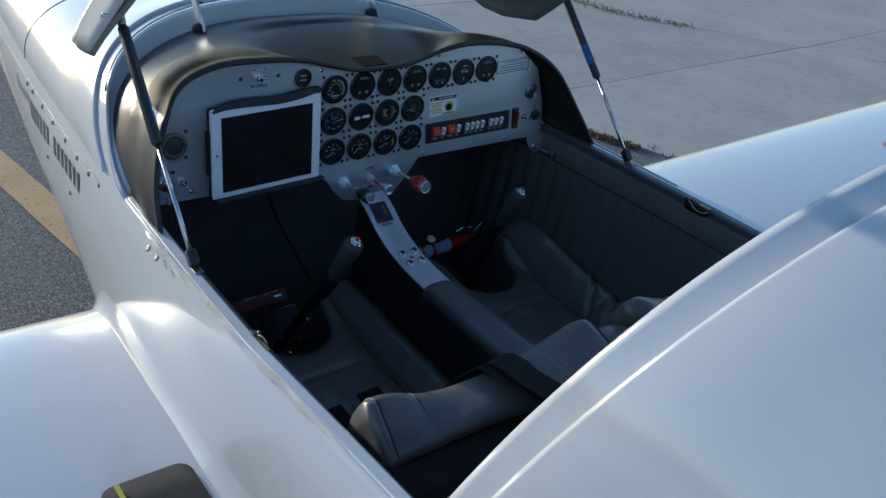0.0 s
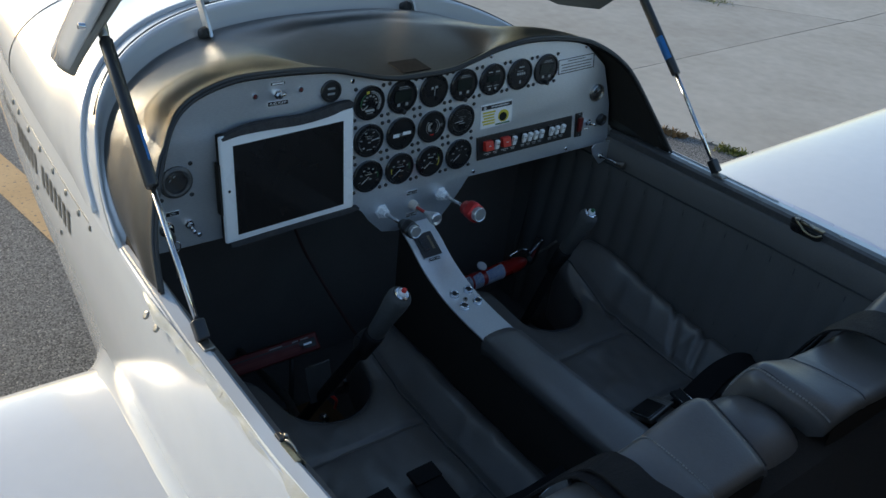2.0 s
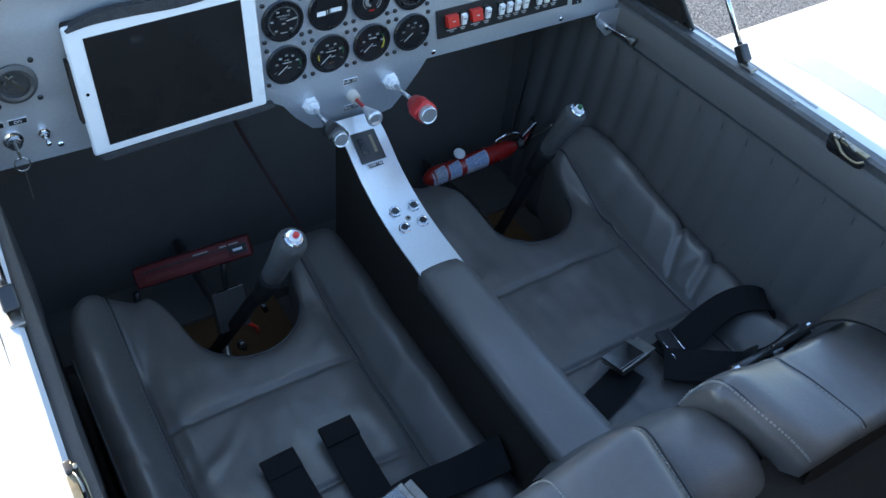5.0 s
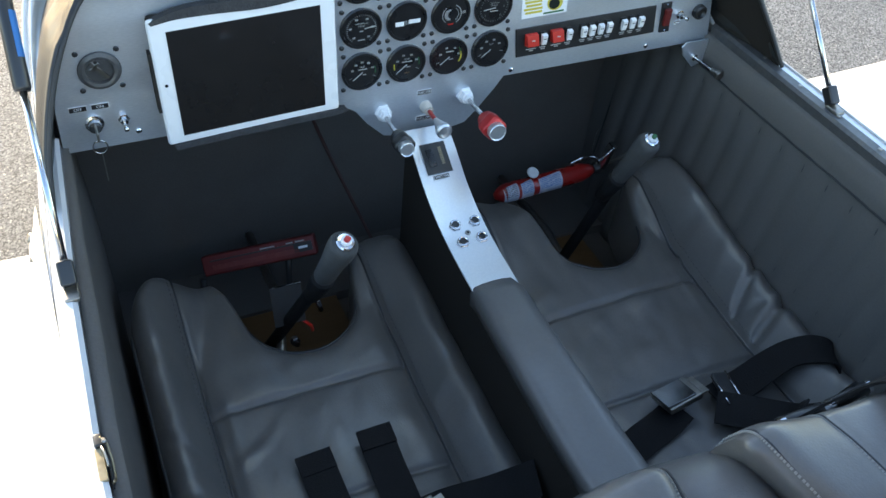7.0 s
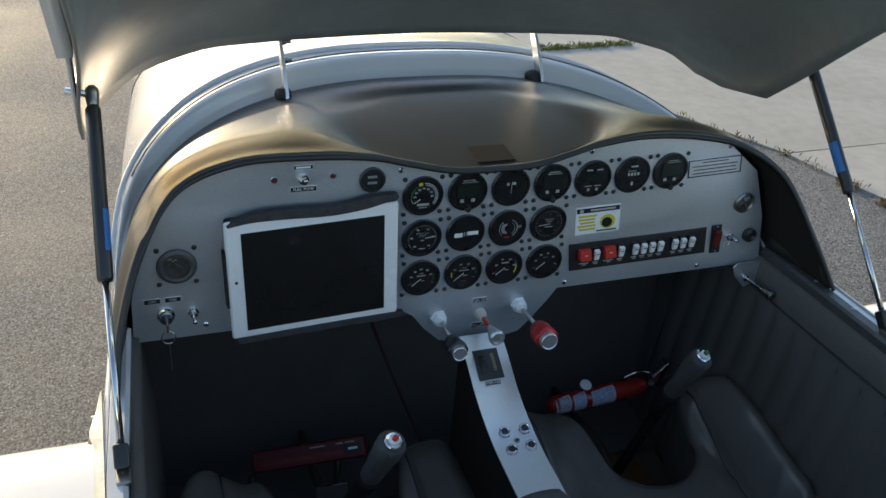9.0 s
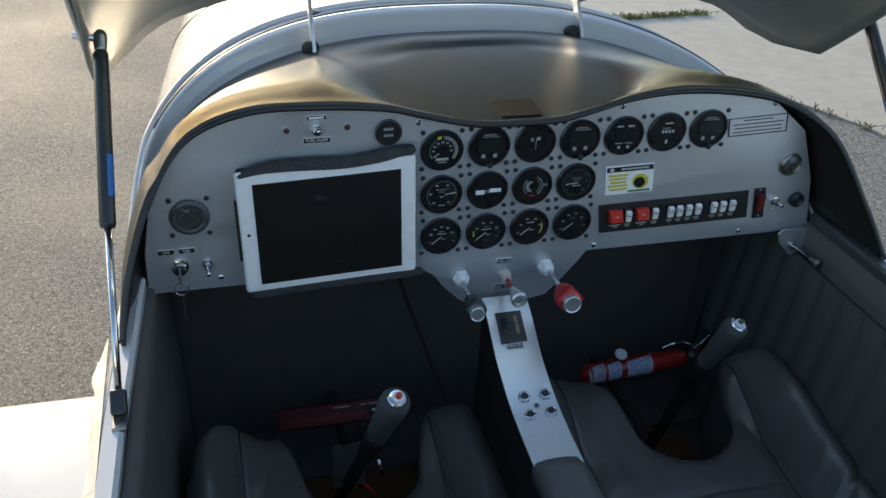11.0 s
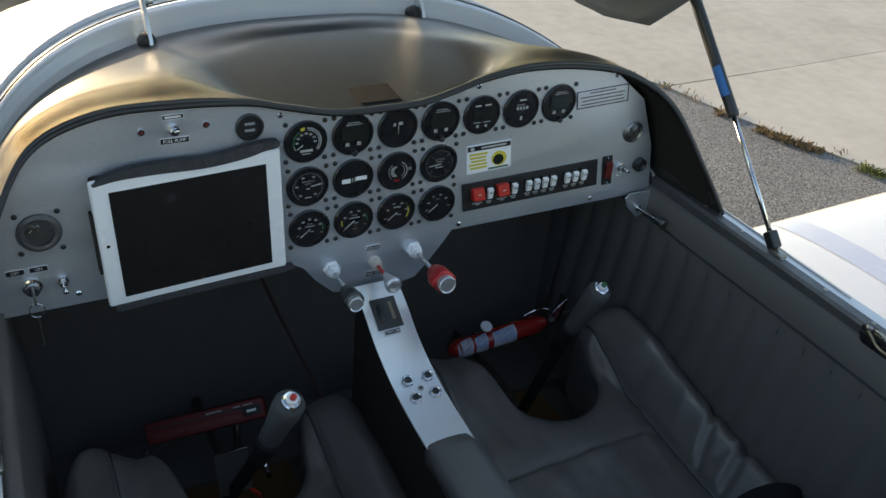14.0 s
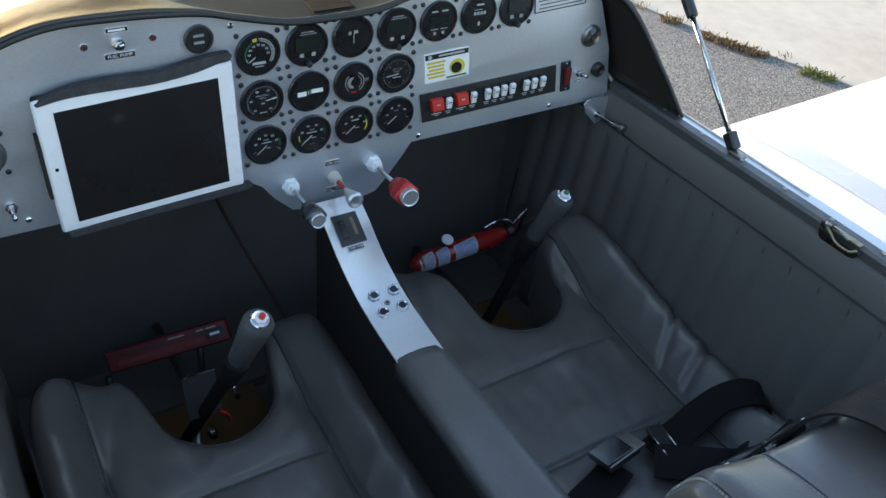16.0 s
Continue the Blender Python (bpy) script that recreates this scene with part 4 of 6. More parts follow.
# switch plate
part("switch_plate", new_box((0.149, -0.0025, 1.053), (0.400, 0, 1.106)), M["black"], panel, "black switch plate", bevel=0.001)
for i, (x, w, h, mat, up) in enumerate([(0.174, 0.0205, 0.0215, "red", 0), (0.194, 0.0095, 0.0225, "white", 1), (0.2175, 0.0205, 0.0215, "red", 0), (0.238, 0.0095, 0.0225, "white", 1), (0.264, 0.0095, 0.0225, "white", 1), (0.279, 0.0095, 0.0225, "white", 1),
                                       (0.2945, 0.0095, 0.0225, "white", 1), (0.310, 0.0095, 0.0225, "white", 1), (0.337, 0.0095, 0.0225, "white", 1), (0.3525, 0.0095, 0.0225, "white", 1), (0.369, 0.0095, 0.0225, "white", 1)]):
    sw = part("switch", new_box((x - w / 2, -0.0055, 1.0845 - h / 2), (x + w / 2, -0.0025, 1.0845 + h / 2)), M[mat if mat == "red" else "black"], panel, "red rocker switch" if mat == "red" else "white rocker switch", bevel=0.0006)
    part("rocker", new_box((-w / 2 + 0.0004, -0.0065, -h / 2 + 0.0008), (w / 2 - 0.0004, 0.0, h / 2 - 0.0008), pose(x, -0.005, 1.0845, 16 if up else -10, 0, 0)), M[mat], sw, bevel=0.0006)
    part("print", new_box((x - 0.0026, -0.0128, 1.0855), (x + 0.0026, -0.0100, 1.0868)), M["black" if mat == "white" else "mark"], sw)
    bar(x, 1.0655, w * 0.85 if mat == "red" else 0.010, 0.0016, "mark", panel, y=-0.0030)
    bar(x + 0.0005, 1.0622, 0.007, 0.0014, "mark", panel, y=-0.0030)
fuse = part("fuse_switch", new_box((0.4105, -0.003, 1.050), (0.4295, 0, 1.108)), M["black"], panel, "black plate with a red rocker", bevel=0.001)
part("rocker", new_box((-0.006, -0.006, -0.017), (0.006, 0, 0.017), pose(0.420, -0.003, 1.082, 8, 0, 0)), M["darkred"], fuse, bevel=0.001)
screw(0.420, 1.1045, fuse, 0.0025, "chrome", -0.003), screw(0.420, 1.0545, fuse, 0.0025, "chrome", -0.003)

# stickers and placards
card = part("sticker", new_box((0.1475, -0.0012, 1.1175), (0.2265, 0, 1.168)), M["white"], panel, "white and yellow printed sticker")
part("print", new_box((0.149, -0.0018, 1.158), (0.225, -0.001, 1.1665)), M["dial"], card)
bar(0.195, 1.1625, 0.045, 0.003, "mark", card, y=-0.0022)
part("print", new_lathe((0.157, -0.001, 1.1622), (0, -1, 0), [(0, 0.0035), (0.0012, 0.0035)], 14), M["mark"], card)
for k in range(5):
    bar(0.168 - 0.001 * (k % 2), 1.1515 - 0.0062 * k, 0.032 - 0.003 * (k % 3), 0.0038, "yellow", card, y=-0.0017)
part("print", new_lathe((0.2045, -0.001, 1.138), (0, -1, 0), [(0, 0.0135), (0.001, 0.0135)], 22), M["yellow"], card)
part("print", new_lathe((0.2030, -0.0018, 1.1365), (0, -1, 0), [(0, 0.0095), (0.0006, 0.0095)], 18), M["lcd"], card)
bar(0.203, 1.1215, 0.036, 0.003, "green", card, y=-0.0017)
plac = part("placard", new_box((0.3370, -0.001, 1.2005), (0.4375, 0, 1.2325)), M["aluminium"], panel, "engraved aluminium placard with a dark border")
for z, h in ((1.2317, 0.0016), (1.2013, 0.0016)):
    bar(0.3872, z, 0.100, h, "dial", plac, y=-0.0016)
for x in (0.3378, 0.4367):
    bar(x, 1.2165, 0.0016, 0.032, "dial", plac, y=-0.0016)
for k in range(4):
    bar(0.3872, 1.2265 - 0.0065 * k, (0.05, 0.086, 0.080, 0.084)[k], 0.0018, "dullrail", plac, y=-0.0015)



def settle(group, lo, hi, corner, across, up):
    """Sets a group of fittings, laid out between lo and hi, askew on the plate as it is mounted."""
    for ob in group:
        for v in ob.data.vertices:
            u, w = (v.co.x - lo[0]) / (hi[0] - lo[0]), (v.co.z - lo[1]) / (hi[1] - lo[1])
            v.co.x, v.co.z = corner[0] + across[0] * u + up[0] * w, corner[1] + across[1] * u + up[1] * w


strip = [o for o in panel.children if o.name.split(".")[0] in ("switch_plate", "switch", "fuse_switch")]
strip += [o for o in panel.children if o.name.split(".")[0] == "print"]
settle([q for o in strip for q in (o, *o.children_recursive)], (0.149, 1.053), (0.400, 1.106), (0.1515, 1.057), (0.2545, 0.0035), (-0.0075, 0.0495))
settle([card, *card.children_recursive], (0.1475, 1.1175), (0.2265, 1.168), (0.1515, 1.122), (0.0775, 0.0015), (-0.0052, 0.047))
settle([plac, *plac.children_recursive], (0.337, 1.2005), (0.4375, 1.2325), (0.3385, 1.2045), (0.0990, 0.0035), (-0.005, 0.030))


def label_strip(x, z, w, words="", h=0.0062, parent=panel):
    o = part("label_strip", new_box((x - w / 2, -0.0008, z - h / 2), (x + w / 2, 0, z + h / 2)), M["white"], parent, "small black label strip with a white border")
    part("face", new_box((x - w / 2 + 0.0006, -0.0011, z - h / 2 + 0.0006), (x + w / 2 - 0.0006, -0.0007, z + h / 2 - 0.0006)), M["dial"], o)
    if words:
        part("writing", placed(text_mesh(words, 0.0058), UPRIGHT(x, z, -0.0014)), M["white"], o)
    else:
        bar(x, z, w * 0.75, h * 0.4, "white", o, y=-0.0014)


# fuel pump toggle with two lamps, a socket, an air vent, ignition key
label_strip(-0.276, 1.2735, 0.026), label_strip(-0.276, 1.2415, 0.036, "FUEL PUMP", 0.0080)
for x in (-0.315, -0.236):
    lamp = part("pilot_lamp", new_lathe((x, 0, 1.258), (0, -1, 0), [(0, 0.0045), (0.002, 0.0042)], 14), M["chrome"], panel, "small red pilot lamp")
    part("lamp_lens", new_lathe((x, -0.002, 1.258), (0, -1, 0), [(0, 0.0030), (0.0015, 0.002)], 12), M["darkred"], lamp)


def toggle(x, z, up=0.35):
    t = part("toggle_switch", new_lathe((x, 0, z), (0, -1, 0), [(0, 0.0075), (0.003, 0.0075), (0.0035, 0.0055), (0.010, 0.0050)], 6), M["chrome"], panel, "chrome toggle switch")
    part("lever", new_tube([(x, -0.008, z), (x, -0.022, z + up * 0.022)], lambda s: 0.002 + 0.0012 * s, 10), M["chrome"], t, smooth=True)


toggle(-0.276, 1.2560), toggle(-0.430, 1.067, -0.2), toggle(0.451, 1.086, 0.1)
label_strip(0.451, 1.071, 0.011)
sock = part("power_socket", new_lathe((-0.181, 0, 1.2475), (0, -1, 0), [(0, 0.0185), (0.004, 0.0185), (0.005, 0.017), (0.005, 0.0145), (0.002, 0.014)], 24), M["black"], panel, "round black charging socket")
for dz in (-0.0045, 0.0045):
    part("slot", new_box((-0.1875, -0.0035, 1.2475 + dz - 0.0015), (-0.1745, -0.0015, 1.2475 + dz + 0.0015)), M["bright"], sock)
vent = part("air_vent", new_lathe((-0.4470, 0, 1.143), (0, -1, 0), [(0, 0.024), (0.002, 0.0265), (0.004, 0.0255), (0.006, 0.021), (0.005, 0.0175), (-0.004, 0.016)], 28), M["dullrail"], panel, "round grey air vent")
part("vane", new_box((-0.015, -0.001, -0.002), (0.015, 0.003, 0.002), pose(-0.4470, -0.002, 1.143, 0, 50, 0)), M["steel"], vent)
part("vane", new_box((-0.007, -0.001, -0.0015), (0.007, 0.003, 0.0015), pose(-0.452, -0.002, 1.148, 0, -40, 0)), M["steel"], vent)
for dx in (-1, 1):
    for dz in (-1, 1):
        screw(-0.447 + dx * 0.024, 1.143 + dz * 0.026, vent)
vent2 = part("air_vent", new_lathe((0.461, 0, 1.150), (0, -1, 0), [(0, 0.0185), (0.005, 0.0182), (0.007, 0.016), (0.003, 0.0140), (-0.004, 0.0135)], 24), M["steel"], panel, "round grey air vent")
part("vane", new_box((-0.012, -0.001, -0.0015), (0.012, 0.003, 0.0015), pose(0.461, -0.003, 1.150, 0, -35, 0)), M["steel"], vent2)
part("vane", new_box((-0.0015, -0.001, -0.012), (0.0015, 0.003, 0.012), pose(0.461, -0.003, 1.150, 0, -35, 0)), M["steel"], vent2)
part("jack", new_lathe((0.489, 0, 1.086), (0, -1, 0), [(0, 0.0125), (0.008, 0.012), (0.010, 0.009), (0.006, 0.006)], 20), M["black"], panel, "black round jack")
label_strip(-0.4825, 1.091, 0.022, "OFF", 0.008), label_strip(-0.4555, 1.091, 0.022, "ON", 0.008)
key = part("ignition_lock", new_lathe((-0.4665, 0, 1.067), (0, -1, 0), [(0, 0.012), (0.003, 0.012), (0.004, 0.009), (0.012, 0.0085)], 18), M["chrome"], panel, "chrome ignition lock with a key")
part("key", new_box((-0.4680, -0.035, 1.060), (-0.4650, -0.012, 1.073)), M["steel"], key, bevel=0.001)
part("key_ring", new_tube([(-0.4665 + 0.009 * math.sin(a), -0.030, 1.050 + 0.010 * math.cos(a)) for a in np.linspace(0, 2 * math.pi, 20)], 0.0009, 6), M["chrome"], key, smooth=True)
part("tag", new_box((-0.46655, -0.031, 0.995), (-0.4650, -0.030, 1.042), pose(0, 0, 0)), M["steel"], key)
for x, z in ((-0.414, 1.044), (-0.140, 1.258), (0.157, 1.264), (0.4065, 1.2545), (0.146, 1.036), (0.398, 1.036)):
    screw(x, z, panel, 0.004, "chrome")

# tablet on its black mount
tab = thing("tablet", (-0.265, -0.02, 1.12), "white framed tablet computer with a dark screen, strapped to the panel", "tablet")
TM = pose(-0.2636, -0.019, 1.1240, -1.5, -1.5, 1.5)
part("body", new_box((-0.1205, -0.004, -0.0910), (0.1205, 0.0045, 0.0910), TM), M["white"], tab, bevel=0.004)
part("display", new_box((-0.0992, -0.0048, -0.0785), (0.0992, -0.0038, 0.0735), TM), M["screen"], tab, "dark glossy screen")
part("home_button", placed(new_lathe((-0.1095, -0.004, 0.0), (0, -1, 0), [(0, 0.0022), (0.0006, 0.0022)], 12), TM), M["dial"], tab)
part("mount", new_box((-0.118, 0.0045, -0.089), (0.118, 0.018, 0.090), TM), M["felt"], tab, "black foam mount", bevel=0.004)
part("clip", new_box((-0.1240, -0.001, -0.040), (-0.1203, 0.012, 0.046), TM), M["felt"], tab, "black clip on the side")
top = [(-0.115, 0.0845), (-0.085, 0.088), (-0.04, 0.087), (0.02, 0.0835), (0.07, 0.0865), (0.1, 0.0925), (0.116, 0.094)]
up = [(0.118, 0.103), (0.09, 0.104), (0.03, 0.0975), (-0.02, 0.1005), (-0.07, 0.101), (-0.1, 0.095), (-0.117, 0.088)]
part("top_strap", placed(plate([(p.x, p.y) for p in spline([(a, b, 0) for a, b in top + up], 4)], -0.0056, 0.006), TM), M["fuzz"], tab, "fuzzy black strap over the top edge")
part("bottom_strap", placed(plate([(p.x, p.y) for p in spline([(-0.114, -0.090, 0), (0.0, -0.0885, 0), (0.117, -0.090, 0), (0.119, -0.0985, 0), (0.0, -0.0975, 0), (-0.112, -0.0985, 0)], 3)], -0.0062, 0.006), TM), M["fuzz"], tab, "fuzzy black strap along the bottom edge")

# push-pull controls on the panel's tongue
def pull(name, x, z, tip, mat, label, r):
    a, b = Vector((x, 0, z)), Vector(tip)
    d = (b - a).normalized()
    o = part(name, new_lathe(a, d, [(-0.002, 0.0135), (0.004, 0.0135), (0.005, 0.0105), (0.013, 0.0105), (0.014, 0.008), (0.020, 0.0072)], 6), M["white" if mat != "bright" else "red"], panel, label)
    part("rod", new_tube([a, b], 0.0035, 10), M["chrome"], o, smooth=True)
    L = (b - a).length
    prof = [(L - 0.046, r * 0.50), (L - 0.043, r * 0.68), (L - 0.031, r * 0.70), (L - 0.028, r * 0.96), (L - 0.024, r * 1.02), (L - 0.012, r * 1.02), (L - 0.009, r * 0.95), (L - 0.008, r * 0.60)]
    bm = new_lathe(a, d, prof, 32)
    up = d.cross(Vector((1, 0, 0))).normalized()
    side = d.cross(up)
    for v in bm.verts:              # four shallow finger lobes
        w = v.co - a
        h = w.dot(d)
        e = w - d * h
        if h > L - 0.030 and e.length > r * 0.7:
            v.co = a + d * h + e * (0.93 + 0.09 * math.cos(4 * math.atan2(e.dot(side), e.dot(up))))
    part("knob", bm, M[mat], o, smooth=True)
    part("cap", new_lathe(a, d, [(L - 0.010, r * 0.70), (L + 0.001, r * 0.70), (L + 0.0022, r * 0.64), (L + 0.0012, r * 0.56)], 24), M["capmetal"], o, "satin aluminium cap")


pull("throttle", -0.065, 1.000, (-0.075, -0.118, 1.017), "black", "black push-pull knob on a chrome rod", 0.0155)
pull("mixture_control", 0.070, 1.005, (0.065, -0.122, 1.018), "redknob", "red knurled push-pull knob on a chrome rod", 0.0190)
va, vb = Vector((0.004, 0, 0.998)), Vector((0.001, -0.078, 1.004))
vd = (vb - va).normalized()
valve = part("fuel_valve", new_lathe(va, vd, [(-0.002, 0.0095), (0.006, 0.0095), (0.012, 0.0078), (0.018, 0.0070)], 14), material("cream_nylon", (0.66, 0.60, 0.52), 0.5), panel, "small chrome push-pull knob on a red rod")
part("rod", new_tube([va, vb], 0.0032, 10), M["red"], valve, "red rod", smooth=True)
part("knob", new_lathe(va, vd, [(0.044, 0.0040), (0.050, 0.0052), (0.066, 0.0098), (0.074, 0.0122), (0.079, 0.0122), (0.081, 0.0095), (0.0795, 0.005)], 20), M["capmetal"], valve)
label_strip(0.001, 1.0235, 0.024, "FUEL ON", 0.0085), label_strip(0.003, 0.977, 0.026, "PULL OFF", 0.0085)
# pull knob and bracket at the right end
part("bracket", plate([(0.527, 1.035), (0.527, 0.995), (0.50, 0.985), (0.475, 1.010), (0.468, 1.027), (0.475, 1.035)], -0.012, -0.009), M["bright"], panel)
cab = part("heat_control", new_lathe((0.497, -0.010, 1.005), (0.20, -1, -0.05), [(0, 0.006), (0.006, 0.006), (0.007, 0.003), (0.055, 0.003)], 12), M["chrome"], panel, "chrome pull knob")
part("knob", new_lathe((0.508, -0.063, 1.002), (0.20, -1, -0.05), [(-0.010, 0.0042), (0.0, 0.0055), (0.006, 0.0085), (0.009, 0.0090), (0.0105, 0.0075)], 16), M["steel"], cab)


# ---- centre console ----
console = thing("center_console", (0, -0.3, 0.5), "centre console with aluminium plate and grey padded armrest", "console")
TOPC = spline([(0, -0.012, 0.966), (0, -0.030, 0.957), (0, -0.055, 0.943), (0, -0.10, 0.914), (0, -0.16, 0.890), (0, -0.22, 0.878), (0, -0.285, 0.871)], 5)
part("plate", band([p + Vector((0.002, 0, 0)) for p in TOPC], (1, 0, 0), 0.070, 0.003), M["bright"], console, "satin aluminium plate", smooth=False)
part("core", loft([[(-0.030, p.y, 0.49), (-0.030, p.y, p.z - 0.004), (0.030, p.y, p.z - 0.004), (0.030, p.y, 0.49)] for p in TOPC + [Vector((0, -0.45, 0.845)), Vector((0, -0.64, 0.838))]]), M["felt"], console, "black carpeted tunnel side")
rows = []
for y, z, w in ((-0.272, 0.866, 0.028), (-0.274, 0.878, 0.033), (-0.30, 0.886, 0.036), (-0.42, 0.881, 0.038), (-0.55, 0.878, 0.041), (-0.66, 0.880, 0.043)):
    rows.append([(-w, y, z - 0.035), (-w - 0.002, y, z - 0.010), (-w + 0.004, y, z - 0.001), (-w * 0.5, y, z + 0.002), (0, y, z + 0.003), (w * 0.5, y, z + 0.002), (w - 0.004, y, z - 0.001), (w + 0.002, y, z - 0.010), (w, y, z - 0.035)])
arm = loft(rows, closed=True)
part("armrest", arm, M["leather"], console, "grey leather armrest", smooth=True)


def on_console(y):
    i = min(range(len(TOPC)), key=lambda k: abs(TOPC[k].y - y))
    d = (TOPC[min(i + 1, len(TOPC) - 1)] - TOPC[max(i - 1, 0)]).normalized()
    n = Vector((1, 0, 0)).cross(-d).normalized()
    n = n if n.z > 0 else -n
    z = np.interp(-y, [-p.y for p in TOPC], [p.z for p in TOPC])
    return Vector((0, y, z)) + n * 0.0016, n


for x, y in ((-0.0095, -0.161), (0.0225, -0.161), (0.0215, -0.191), (-0.010, -0.192)):
    p, n = on_console(y)
    p.x = x
    j = part("jack", new_lathe(p, n, [(0, 0.0098), (0.0022, 0.0097), (0.003, 0.0088)], 6), M["chrome"], console, "chrome headset jack")
    part("ring", new_lathe(p, n, [(0.003, 0.0082), (0.006, 0.0080), (0.0066, 0.0070), (0.0060, 0.0056), (0.004, 0.0054)], 18), M["chrome"], j, smooth=False)
    part("bore", new_lathe(p + n * 0.0045, n, [(0, 0.0056), (0.0012, 0.0054)], 14), M["dial"], j)
p, n = on_console(-0.1765)
p.x = 0.005
cs = part("screw", new_lathe(p, n, [(0, 0.0046), (0.0015, 0.0042)], 12), M["steel"], console)
part("slot", new_lathe(p + n * 0.0015, n, [(0, 0.0024), (0.0005, 0.0022)], 10), M["dial"], cs)
p, n = on_console(-0.057)
tm = Matrix.Translation(p) @ Matrix.Rotation(math.atan2(-n.y, n.z), 4, "X")
tp = part("trim_switch", new_box((-0.020, -0.027, 0), (0.020, 0.022, 0.003), tm), M["black"], console, "black trim switch with indicator lamps")
part("rocker", new_box((-0.014, -0.016, 0.003), (-0.002, 0.012, 0.0042), tm), M["dial"], tp, bevel=0.0005)
for k in range(10):
    part("indicator", new_box((0.0065, -0.014 + 0.0029 * k, 0.003), (0.0115, -0.0124 + 0.0029 * k, 0.0036), tm), M["brass"], tp)
lb = part("label_strip", new_box((-0.0130, -0.0368, 0), (0.0130, -0.0288, 0.0008), tm), M["white"], console, "small black label strip with a white border")
part("face", new_box((-0.0121, -0.0360, 0.0006), (0.0121, -0.0296, 0.0011), tm), M["dial"], lb)
part("writing", placed(text_mesh("TRIM TAB", 0.0052), tm @ pose(0, -0.0328, 0.0014)), M["white"], lb)


# ---- seats ----
def smooth_step(x, a, b):
    k = max(0.0, min(1.0, (x - a) / (b - a)))
    return k * k * (3 - 2 * k)


def seat_z(u, y, outer=1):
    """Height of the cushion; outer is the sign of u towards the side wall."""
    side, a = (u * outer > 0), abs(u)
    z = interp(y, [-0.60, -0.45, -0.30, -0.12, -0.03, 0.012], [0.692, 0.690, 0.700, 0.720, 0.731, 0.726])
    high = interp(y, [-0.60, -0.45, -0.35, -0.25, -0.13, 0.0], [0.052, 0.060, 0.062, 0.068, 0.082, 0.078] if side else [0.034, 0.038, 0.038, 0.036, 0.040, 0.044] if outer > 0 else [0.034, 0.038, 0.038, 0.036, 0.034, 0.030])
    z += high * smooth_step(a, interp(y, [-0.16, -0.04], [0.150, 0.105]), 0.212) - (0.026 if side else 0.020) * max(0, (a - 0.212) / 0.03) ** 2
    z -= (0.008 * math.exp(-((a - 0.158) / 0.005) ** 2) + 0.004 * math.exp(-((a - 0.150) / 0.014) ** 2)) * interp(y, [-0.16, -0.03], [1.0, 0.35])
    if a < 0.158:
        z -= 0.0050 * math.exp(-((y + 0.238) / 0.0055) ** 2) + 0.0050 * math.exp(-((y + 0.415) / 0.0055) ** 2)
        z += 0.007 * (1 - (a / 0.158) ** 2) * (0.6 + 0.4 * abs(math.sin(math.pi * (y + 0.238) / 0.177)))
        z += 0.0035 * math.exp(-((a - 0.128) / 0.006) ** 2) * math.exp(-((y + 0.26 + 0.8 * (a - 0.128)) / 0.05) ** 2) * (1 if side else 0)
    if outer > 0 and not side:
        z += 0.016 * smooth_step(y, -0.16, -0.03)
    z += 0.0035 * noise.noise(Vector((u * 12, y * 12, outer))) + 0.0016 * noise.noise(Vector((u * 40, y * 22, 4))) + 0.0030 * max(0, noise.noise(Vector((u * 9 + y * 7, y * 26 - u * 16, 9 + outer)))) ** 2 * 3
    if side and a > 0.155:
        for yw, deep, tilt, wide in ((-0.318, 0.010, 0.75, 0.008), (-0.352, 0.003, -0.6, 0.006), (-0.385, 0.011, 0.35, 0.009)):
            q = (y - yw - tilt * (a - 0.19)) / wide
            k = smooth_step(a, 0.155, 0.175) * (deep if outer > 0 else deep * 0.3)
            z -= k * math.exp(-q * q)
            z += 0.28 * k * math.exp(-(q - 1.7) ** 2)
    return z


def notch(u, outer=1):
    """How far aft the seat's front edge lies at u: a round cut-out for the stick."""
    d, r = u - 0.034, 0.095
    if abs(d) < r:
        return -0.076 - math.sqrt(r * r - d * d)
    y = 0.006 - 0.082 * max(0, 1 - (abs(d) - r) / 0.036) ** 2
    if u * outer > 0:
        return y - (0.045 if outer > 0 else 0.085) * max(0, (abs(u) - 0.160) / 0.082) ** 1.3 - 0.035 * max(0, (abs(u) - 0.222) / 0.02) ** 3
    return y + (0.022 if outer > 0 else 0.0) - 0.012 * max(0, (abs(u) - 0.18) / 0.06) - 0.035 * max(0, (abs(u) - 0.222) / 0.02) ** 3


